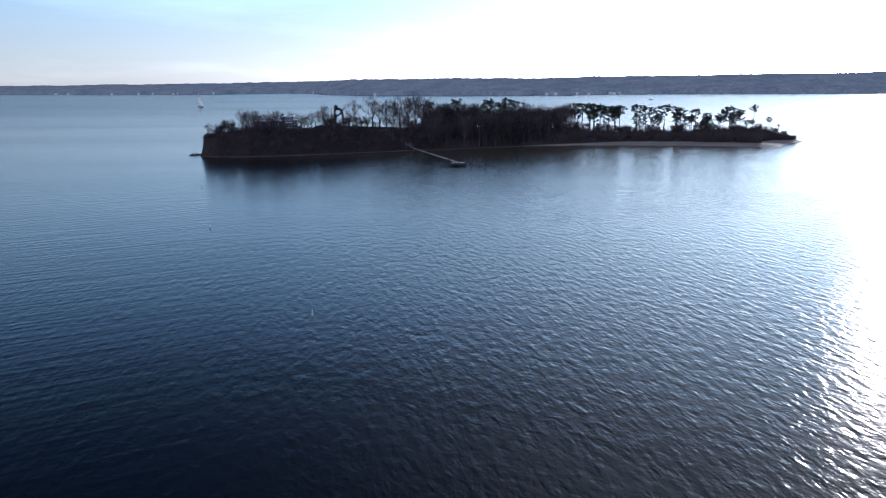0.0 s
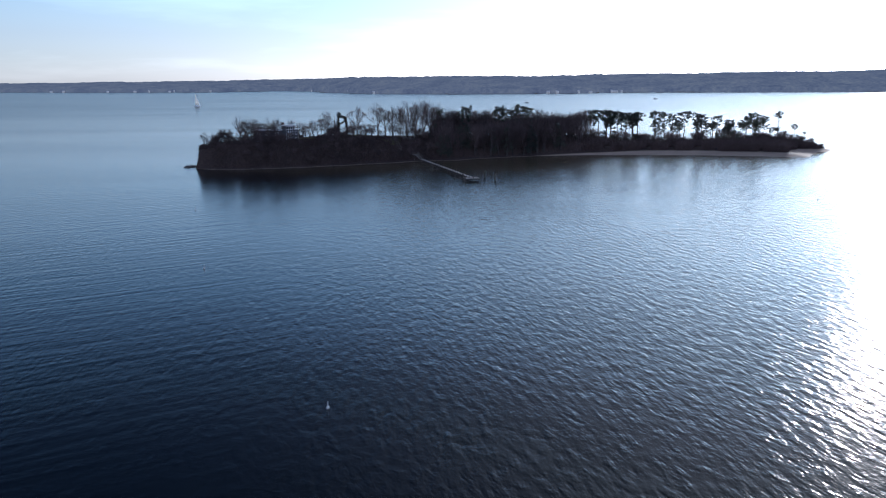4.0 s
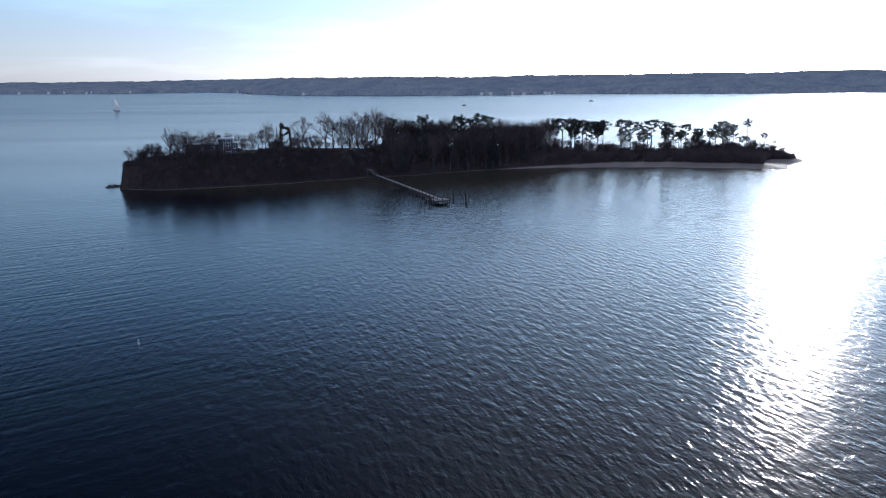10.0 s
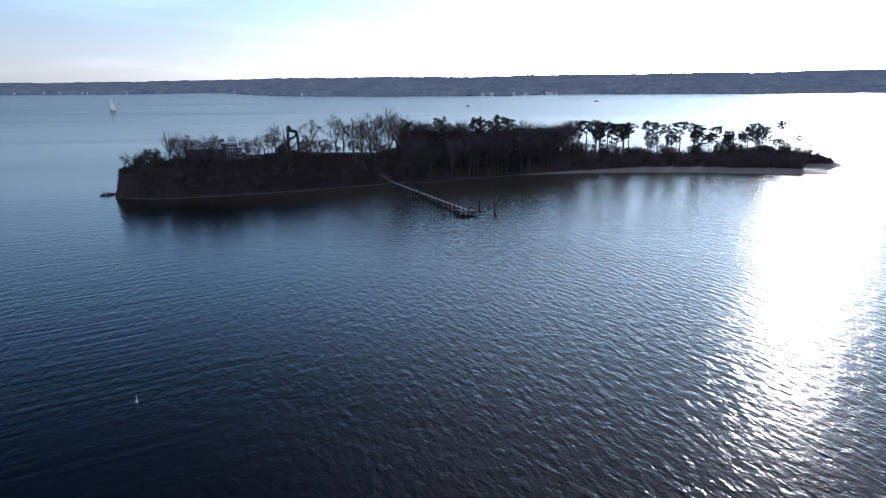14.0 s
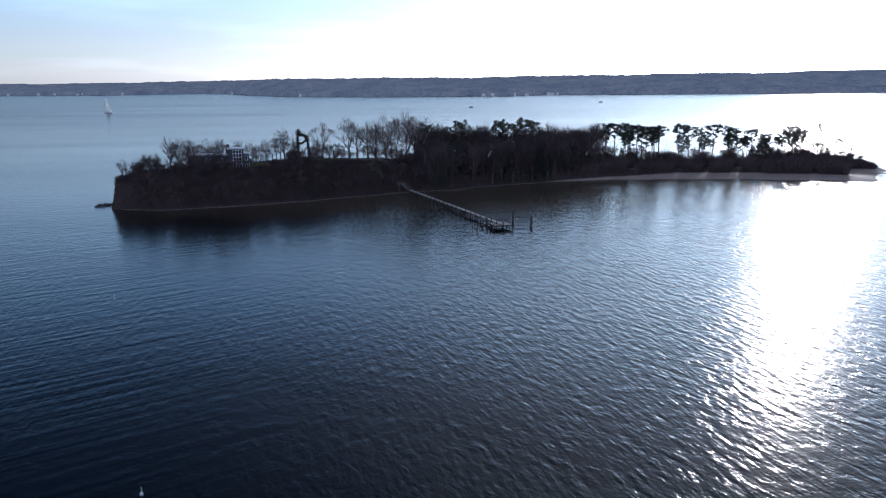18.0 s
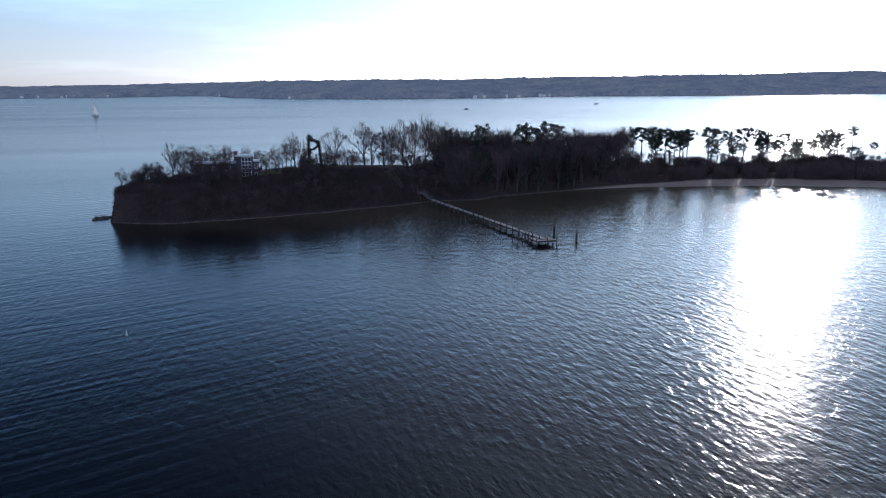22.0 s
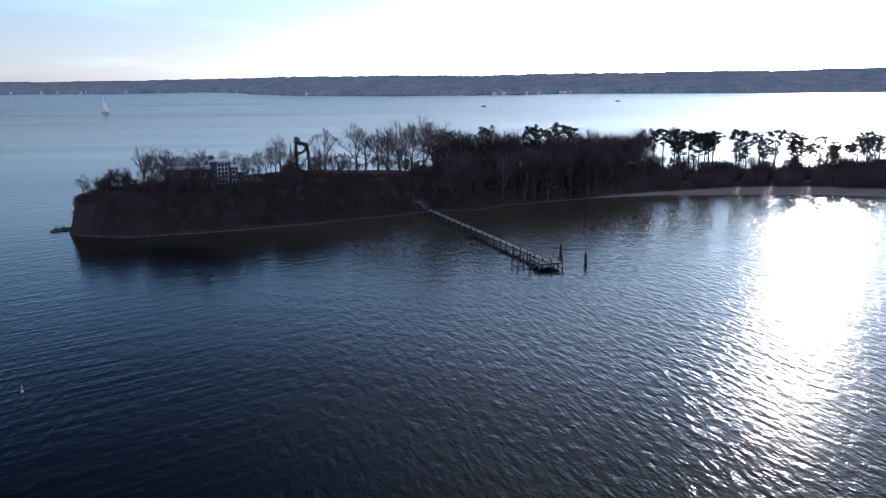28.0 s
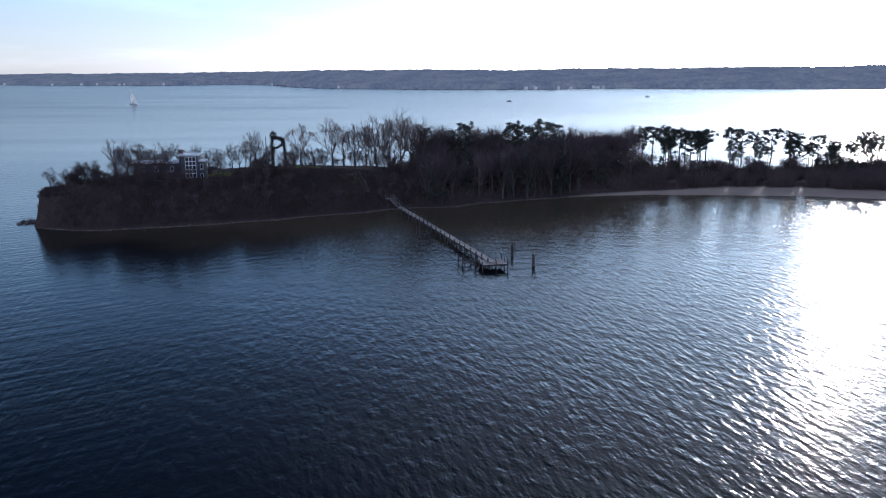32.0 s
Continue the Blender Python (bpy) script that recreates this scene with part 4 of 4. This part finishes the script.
def footpath():
    line = [(-31, 401.5), (-24, 396), (-18, 391), (-12, 387), (-7, 385.5), (-3.6, 387.5)]
    verts, faces = [], []
    steps = 60
    xs, ys = [p[0] for p in line], [p[1] for p in line]
    for k in range(steps + 1):
        x = xs[0] + (xs[-1] - xs[0]) * k / steps
        y = float(np.interp(x, xs, ys))
        for s in (-0.7, 0.0, 0.7):
            yy = y + s * (1 + 0.25 * noise.noise((x * 0.7, s, 2.0)))
            verts.append((x, yy, island_z(x, yy) + (0.09 if s == 0 else 0.06)))
    for k in range(steps):
        for j in (0, 1):
            a = k * 3 + j
            faces.append((a, a + 3, a + 4, a + 1))
    ob = raw("footpath", verts, faces, mottled("trodden_earth", (0.22, 0.17, 0.13), (0.38, 0.31, 0.24), 0.6, 0.95, 7, 0.4, 0.03))
    tagged(ob, "pale trodden earth path across the clearing", "path", kind="structure")


footpath()


# ---- pier ----
P0, P1 = Vector((8.6, 374.5, 0)), Vector((25.85, 300.4, 0))
PD = (P1 - P0).normalized()
PL = (P1 - P0).length


def pier():
    ang = math.degrees(math.atan2(PD.y, PD.x))
    ob = thing("pier", pose(P0.x, P0.y, 0, 0, 0, ang), "long narrow weathered wooden pier on dark posts", "pier")
    z, w = 1.5, 0.75
    r = random.Random(3)
    for s in (-1, 1):
        part("stringer", boxes((-1, PL, s * 0.55 - 0.08, s * 0.55 + 0.08, z - 0.36, z - 0.06)), PILE, ob)
    pm = None
    n = 240
    for k in range(n):
        if pm is None:
            first = part("plank", boxes((-0.145, 0.145, -w, w, -0.05, 0.0), bevel=0.008), WOOD, ob)
            pm, o = first.data, first
        else:
            o = new("plank", pm)
            o.parent = ob
        o.matrix_basis = pose(-0.8 + (PL + 0.6) * k / (n - 1), r.uniform(-0.03, 0.03), z + r.uniform(-0.008, 0.008), 0, 0, r.uniform(-0.4, 0.4))
    qm = None
    n = 21
    for k in range(n):
        for s in (-1, 1):
            if qm is None:
                v, f = [], []
                prism(v, f, (0, 0, -1.6), (0, 0, 1.0), 0.15, 0.14, 8)
                prism(v, f, (0, 0, 1.0), (0, 0, 2.3), 0.15, 0.13, 8, True)
                o = raw("post", v, f, PILE, ob)
                qm = o.data
            else:
                o = new("post", qm)
                o.parent = ob
            o.matrix_basis = Matrix.LocRotScale((1.0 + (PL - 2.0) * k / (n - 1), s * (w + 0.1), r.uniform(-0.25, 0.12)), Euler((r.uniform(-0.03, 0.03), r.uniform(-0.03, 0.03), 0)), None)
        if k % 2 == 0:
            part("cross_beam", boxes((1.0 + (PL - 2.0) * k / (n - 1) - 0.09, 1.0 + (PL - 2.0) * k / (n - 1) + 0.09, -w - 0.2, w + 0.2, z - 0.62, z - 0.36)), PILE, ob)


pier()


def pier_head():
    """The landing at the pier's end, beside the walkway's last metres."""
    ob = thing("landing_platform", pose(25.7, 301.6, 0, 0, 0, 8), "pale wooden landing platform at the pier's end", "platform")
    z = 1.3
    r = random.Random(4)
    pm = None
    for k in range(17):
        if pm is None:
            o = part("plank", boxes((-2.6, 2.6, -0.135, 0.135, -0.05, 0), bevel=0.008), WOOD, ob)
            pm = o.data
        else:
            o = new("plank", pm)
            o.parent = ob
        o.matrix_basis = pose(r.uniform(-0.04, 0.04), -2.3 + k * 0.285, z + r.uniform(-0.006, 0.006), 0, 0, r.uniform(-0.3, 0.3))
    for y in (-2.35, 2.25):
        part("beam", boxes((-2.6, 2.6, y - 0.1, y + 0.1, z - 0.45, z - 0.055)), PILE, ob)
    for x in (-2.5, 0, 2.5):
        part("joist", boxes((x - 0.09, x + 0.09, -2.24, 2.14, z - 0.4, z - 0.056)), PILE, ob)
    for x, y, t in ((-2.75, -2.5, 1.9), (0.2, -2.6, 2.1), (2.75, -2.5, 2.3), (-2.75, 2.4, 2.6), (2.75, 2.3, 2.3), (2.75, 0, 2.0), (-2.75, 0, 1.9)):
        bar("post", (x, y, -1.6), (x, y, t), 0.15, 0.13, PILE, ob)


pier_head()


def mooring_pile(x, y, top):
    ob = thing("mooring_pile", pose(x, y, 0), "dark wooden mooring pile cluster standing in the water", "mooring pile", "mooring piles beside the pier")
    for k in range(3):
        a = 2.1 * k + 0.4
        bar("pile", (math.cos(a) * 0.3, math.sin(a) * 0.3, -1.6), (math.cos(a) * 0.13, math.sin(a) * 0.13, top - 0.12 * k), 0.15, 0.13, PILE, ob)
    v, f = [], []
    prism(v, f, (0, 0, top - 0.75), (0, 0, top - 0.6), 0.31, 0.31, 10)
    raw("cable_wrap", v, f, PILE, ob)


mooring_pile(31.7, 311.8, 2.8)
mooring_pile(34.7, 302.2, 2.7)


def boat_lift(x, y, turn, label):
    ob = thing("boat_lift", pose(x, y, 0, 0, 0, turn), label, "boat lift")
    for px, py in ((-1.4, 0), (1.4, 0), (-1.4, 3.2), (1.4, 3.2)):
        bar("post", (px, py, -1.6), (px, py, 2.7 if py == 0 else 2.2), 0.13, 0.12, PILE, ob)
    for py in (0, 3.2):
        part("cross_beam", boxes((-1.5, 1.5, py - 0.07, py + 0.07, 0.75, 0.95)), PILE, ob)
    for px in (-1.0, 1.0):
        part("bunk", boxes((px - 0.08, px + 0.08, -0.2, 3.4, 0.955, 1.09)), PILE, ob)


boat_lift(21.0, 302.8, 12, "dark wooden boat-lift frame beside the pier")
boat_lift(13.6, 336, 12, "low empty wooden boat-lift frame beside the pier")


# ---- stairs from the pier up the bank ----
def stairs(x0, y0, z0, x1, y1, z1, width, label, landing=True):
    ob = thing("wooden_stairs", pose(x0, y0, z0, 0, 0, math.degrees(math.atan2(y1 - y0, x1 - x0)) - 90), label, "stairs", "stairs up the island's bank")
    run, rise = math.hypot(x1 - x0, y1 - y0), z1 - z0
    n = max(3, int(rise / 0.18))
    for k in range(n):
        y, z = run * (k + 0.5) / n, rise * (k + 1) / n
        part("tread", boxes((-width / 2, width / 2, y - run / n / 2, y + run / n / 2 + 0.03, z - 0.05, z)), OLD_WOOD, ob)
    for s in (-1, 1):
        v, f = [], []
        prism(v, f, (s * (width / 2 + 0.05), 0, -0.15), (s * (width / 2 + 0.05), run, rise - 0.15), 0.14, 0.14, 4)
        raw("stringer", v, f, OLD_WOOD, ob)
        v, f = [], []
        prism(v, f, (s * (width / 2 + 0.1), 0, 1.0), (s * (width / 2 + 0.1), run, rise + 1.0), 0.08, 0.08, 4)
        raw("handrail", v, f, OLD_WOOD, ob)
        for k in range(4):
            y, z = run * k / 3, rise * k / 3
            part("rail_post", boxes((s * (width / 2 + 0.1) - 0.05, s * (width / 2 + 0.1) + 0.05, y - 0.05, y + 0.05, z - 0.6, z + 1.0)), OLD_WOOD, ob)
    if landing:
        part("landing", boxes((-1.5, 1.2, run, run + 2.0, rise - 0.08, rise + 0.02)), OLD_WOOD, ob, "pale plank landing")
        for px, py in ((-1.4, run + 0.1), (1.1, run + 0.1), (-1.4, run + 1.9), (1.1, run + 1.9)):
            part("landing_post", boxes((px - 0.06, px + 0.06, py - 0.06, py + 0.06, rise - 2.4, rise + 1.0)), OLD_WOOD, ob)
        part("top_rail", boxes((-1.5, 1.2, run + 1.88, run + 1.98, rise + 1.0, rise + 1.09)), OLD_WOOD, ob)


stairs(8.4, 375.6, 1.55, 6.4, 381.5, 2.9, 1.2, "weathered wooden stairs with handrails rising from the pier")
stairs(-1.2, 383.6, island_z(-1.2, 383.6) + 0.1, -4.3, 387.0, island_z(-4.3, 387.0) + 0.2, 1.1, "pale wooden steps set into the upper bank", False)


# ---- shore rocks and driftwood ----
def rock(x, y, s, seed):
    r = random.Random(seed)
    bm = bmesh.new()
    bmesh.ops.create_icosphere(bm, subdivisions=2, radius=s)
    for v in bm.verts:
        v.co *= 1 + 0.35 * noise.noise(v.co / s * 0.9 + Vector((seed, 0, 0)))
        v.co.z *= 0.65
    ob = part("rock", bm, STONE)
    ob.matrix_world = pose(x, y, max(-0.1, island_z(x, y)) + s * 0.15, 0, 0, r.random() * 360)
    tagged(ob, "rough dark shore rock at the water's edge", "rock", "rocks along the waterline")


rk = random.Random(17)
for k in range(12):
    rock(-92.5 - rk.random() * 3.5, 364 + rk.random() * 6, rk.uniform(0.3, 0.85), k + 1)
for k in range(26):
    t = k / 25
    x = -88 + t * 100
    y = float(np.interp(x, [-89, -79, -70, -50, -33, -8, 13], [358.5, 353, 352, 356.4, 362, 372, 381]))
    rock(x + rk.uniform(-1, 1), y + rk.uniform(0.2, 1.3), rk.uniform(0.18, 0.45), 40 + k)


def driftwood(x, y, turn, length, label):
    ob = thing("driftwood_log", pose(x, y, max(0.0, island_z(x, y)) + 0.2, 0, 0, turn), label, "driftwood", "driftwood along the shore")
    v, f = [], []
    prism(v, f, (0, 0, 0), (length * 0.6, 0.2, 0.15), 0.2, 0.16, 7, True)
    prism(v, f, (length * 0.6, 0.2, 0.15), (length, -0.1, 0.5), 0.16, 0.07, 7, True)
    raw("log", v, f, BARK, ob)
    v, f = [], []
    for k in range(5):
        p = Vector((length * (0.45 + 0.1 * k), 0.1, 0.2))
        prism(v, f, p, p + Vector((0.5, (-1) ** k * 0.5, 0.7 + 0.15 * k)), 0.06, 0.02, 4)
    raw("broken_branches", v, f, BARK, ob)


driftwood(-92, 366, 165, 4.5, "dark fallen tree lying in the water below the bluff")
driftwood(-91.5, 369, 190, 3.5, "dark fallen tree lying in the water below the bluff")
driftwood(203, 396, -30, 5, "grey driftwood log on the sand spit")
driftwood(31, 387, 8, 5, "pale driftwood log at the water's edge")


# ---- floats ----
def crab_float(x, y, material, label):
    ob = thing("marker_float", pose(x, y, 0) @ Matrix.Scale(0.75, 4), label, "float", "floats on the water")
    bm = bmesh.new()
    bmesh.ops.create_uvsphere(bm, u_segments=12, v_segments=8, radius=0.26)
    for v in bm.verts:
        v.co.z = v.co.z * 1.2 + 0.1
    part("body", bm, material, ob)
    bar("stick", (0, 0, 0.35), (0.03, 0, 1.15), 0.05, 0.04, material, ob)


crab_float(-7.6, 84, FLOAT_WHITE, "small white marker float with a short stick")
crab_float(-39.8, 160, FLOAT_WHITE, "small white marker float with a short stick")
crab_float(-61.2, 240, FLOAT_WHITE, "small white marker float with a short stick")
crab_float(128.4, 242.5, PILE, "small dark marker float")


# ---- boats ----
def let_light_through(m, amount):
    t = m.node_tree
    b, o = t.nodes["Principled BSDF"], t.nodes["Material Output"]
    tr = t.nodes.new("ShaderNodeBsdfTranslucent")
    tr.inputs["Color"].default_value = (0.97, 0.97, 0.96, 1)
    mx = t.nodes.new("ShaderNodeMixShader")
    mx.inputs[0].default_value = amount
    t.links.new(b.outputs[0], mx.inputs[1])
    t.links.new(tr.outputs[0], mx.inputs[2])
    t.links.new(mx.outputs[0], o.inputs["Surface"])


let_light_through(SAIL, 0.92)



def hull(bm, length, beam, height):
    n, sect = 12, []
    for i in range(n + 1):
        u = i / n
        w = beam / 2 * max(0.03, (1 - max(0, u - 0.45) ** 2 * 3.3)) * (0.82 + 0.18 * min(1, u * 4))
        x = (u - 0.5) * length
        row = [bm.verts.new((x, s * w * k, z)) for s, k, z in ((-1, 1, height), (-1, 0.8, 0.1), (-1, 0.15, -0.4), (1, 0.15, -0.4), (1, 0.8, 0.1), (1, 1, height))]
        sect.append(row)
    for a, b in zip(sect, sect[1:]):
        for k in range(5):
            bm.faces.new((a[k], a[k + 1], b[k + 1], b[k]))
        bm.faces.new((a[5], a[0], b[0], b[5]))
    bm.faces.new(sect[0])
    bm.faces.new(list(reversed(sect[-1])))
    bmesh.ops.recalc_face_normals(bm, faces=bm.faces)
    return bm


def sail(bm, pts, belly):
    """A three-cornered sail with belly and thickness."""
    a, b, c = (Vector(p) for p in pts)
    nrm = (b - a).cross(c - a).normalized()
    n, grid = 8, {}
    for i in range(n + 1):
        for j in range(n + 1 - i):
            u, v = i / n, j / n
            w = 1 - u - v
            grid[i, j] = bm.verts.new(a * w + b * u + c * v + nrm * belly * 27 * u * v * w)
    for i in range(n):
        for j in range(n - i):
            bm.faces.new((grid[i, j], grid[i + 1, j], grid[i, j + 1]))
            if i + j < n - 1:
                bm.faces.new((grid[i + 1, j], grid[i + 1, j + 1], grid[i, j + 1]))
    bmesh.ops.solidify(bm, geom=bm.faces[:], thickness=0.03)
    return bm


def sailing_boat(x, y, heading, heel, s):
    m = pose(x, y, 0, 0, 0, heading) @ pose(0, 0, 0, heel) @ Matrix.Scale(s, 4)
    ob = thing("sailing_boat", m, "white sailing yacht under full sail on open water", "sailing boat")
    part("hull", hull(bmesh.new(), 12, 3.4, 1.1), HULL, ob)
    part("cabin", boxes((-2.2, 2.4, -1.0, 1.0, 1.1, 1.7), bevel=0.15), HULL, ob)
    bar("mast", (0.8, 0, 1.1), (0.6, 0, 17.2), 0.11, 0.07, ALLOY, ob)
    bar("boom", (0.7, 0, 2.5), (-4.6, 0.9, 2.6), 0.08, 0.07, ALLOY, ob)
    part("mainsail", sail(bmesh.new(), ((0.55, 0, 2.7), (-4.5, 0.9, 2.8), (0.5, 0, 16.8)), 0.25), SAIL, ob)
    part("jib", sail(bmesh.new(), ((5.8, 0, 1.4), (0.0, 0.9, 2.0), (0.75, 0, 14.8)), 0.3), SAIL, ob)


sailing_boat(-297, 1215, -35, 10, 1.12)


def motor_boat(x, y, heading, s, material, label):
    ob = thing("motor_boat", pose(x, y, 0, 0, 0, heading) @ Matrix.Scale(s, 4), label, "motor boat", "small boats on the river")
    part("hull", hull(bmesh.new(), 7.5, 2.5, 0.9), material, ob)
    part("cabin", boxes((-1.2, 1.3, -0.8, 0.8, 0.9, 2.1), bevel=0.12), HULL, ob)
    part("windscreen", boxes((1.32, 1.42, -0.75, 0.75, 1.2, 2.0)), GLASS, ob)
    part("roof", boxes((-1.5, 1.6, -0.95, 0.95, 2.1, 2.2), bevel=0.03), HULL, ob)
    part("outboard_motor", boxes((-4.2, -3.76, -0.25, 0.25, 0.2, 1.4), bevel=0.08), DARK_HULL, ob)


motor_boat(180, 1250, 10, 0.9, DARK_HULL, "small dark motor boat with a white cabin")
motor_boat(415, 1395, 170, 1.1, HULL, "small white motor boat on open water")


# ---- houses and jetties on the far shore ----
# pale walls with a weak emission that stands for the haze in front
HAZE_WALL, _t, _b = nodes_of("pale_far_wall_haze_glow", 0.8)
_b.inputs["Emission Color"].default_value, _b.inputs["Emission Strength"].default_value = (0.75, 0.82, 0.95, 1), 0.2
_n = add_noise(_t, 0.3, 3)
_r = add_ramp(_t, _n.outputs[0], [(0.3, (0.3, 0.3, 0.32)), (0.7, (0.5, 0.5, 0.5))])
_t.links.new(_r.outputs[0], _b.inputs["Base Color"])
HAZE_ROOF = mottled("grey_far_roof_haze_glow", (0.2, 0.2, 0.22), (0.36, 0.35, 0.36), 0.1, 0.7, 1, 0.2, 0.02, 0.4)


# roofs, doors and masts get the same painted haze, as bluish emission
_b = HAZE_ROOF.node_tree.nodes["Principled BSDF"]
_b.inputs["Emission Color"].default_value, _b.inputs["Emission Strength"].default_value = (0.5, 0.62, 0.9, 1), 0.2


def far_house(x, w, h, back, turn):
    y = far_front(x) - 6 + back
    ob = thing("shore_house", pose(x, y, 1.0 + back * 0.12, 0, 0, turn), "pale house with a grey gable roof on the far shore", "house", "houses on the far shore")
    part("wall", boxes((-w / 2, w / 2, -4, 4, -2, h)), HAZE_WALL, ob)
    bm = bmesh.new()
    p = [bm.verts.new(c) for c in ((-w / 2 - 0.6, -4.6, h), (w / 2 + 0.6, -4.6, h), (w / 2 + 0.6, 4.6, h), (-w / 2 - 0.6, 4.6, h), (-w / 2 - 0.6, 0, h + 2.2), (w / 2 + 0.6, 0, h + 2.2))]
    for f in ((0, 1, 5, 4), (2, 3, 4, 5), (1, 2, 5), (3, 0, 4), (3, 2, 1, 0)):
        bm.faces.new([p[i] for i in f])
    part("roof", bm, HAZE_ROOF, ob)
    part("door", boxes((-0.5, 0.5, -4.06, -4.003, -0.6, 1.5)), HAZE_ROOF, ob)


fr = random.Random(23)
for k in range(36):
    x = fr.choice((fr.uniform(-1250, -550), fr.uniform(-350, 250), fr.uniform(250, 520), fr.uniform(-950, -700)))
    far_house(x, fr.uniform(3.0, 8.5), fr.uniform(1.6, 3.2), fr.choice((3, 8, 14, 30)), fr.uniform(-25, 25))


def jetty(x, length, label):
    y = far_front(x)
    ob = thing("jetty", pose(x, y, 0), label, "jetty", "jetties on the far shore")
    part("deck", boxes((-1.2, 1.2, -length, 2, 1.3, 1.5)), WOOD, ob)
    for k in range(int(length / 6) + 1):
        for s in (-1, 1):
            part("post", boxes((s * 1.1 - 0.15, s * 1.1 + 0.15, -length + k * 6 + 0.1, -length + k * 6 + 0.4, -1, 2.4)), PILE, ob)


for x in (-235, -248, -262, 640, 652, 666, 1030, 1015, 95, 300, 450):
    jetty(x, 26, "long grey jetty reaching out from the far shore")


def radio_mast(x, y, top):
    ob = thing("radio_mast", pose(x, y, 30), "thin lattice radio mast above the far woods", "radio mast", "masts on the far shore")
    h = top - 30
    for a in (0, 2.09, 4.19):
        bar("leg", (math.cos(a) * 1.1, math.sin(a) * 1.1, -6), (math.cos(a) * 0.25, math.sin(a) * 0.25, h), 0.22, 0.12, HAZE_ROOF, ob, sides=5)
    for k in range(6):
        z = h * (k + 0.5) / 6
        r = 1.1 - 0.85 * (k + 0.5) / 6
        bar("brace", (math.cos(0) * r, 0, z), (math.cos(2.09) * r, math.sin(2.09) * r, z + h / 9), 0.1, 0.1, HAZE_ROOF, ob, sides=4)
    part("antenna", boxes((-0.6, 0.6, -0.4, 0.4, h - 4, h - 1.2), bevel=0.1), HAZE_ROOF, ob)


radio_mast(1135, 2300, 57)
radio_mast(118, 2300, 56)
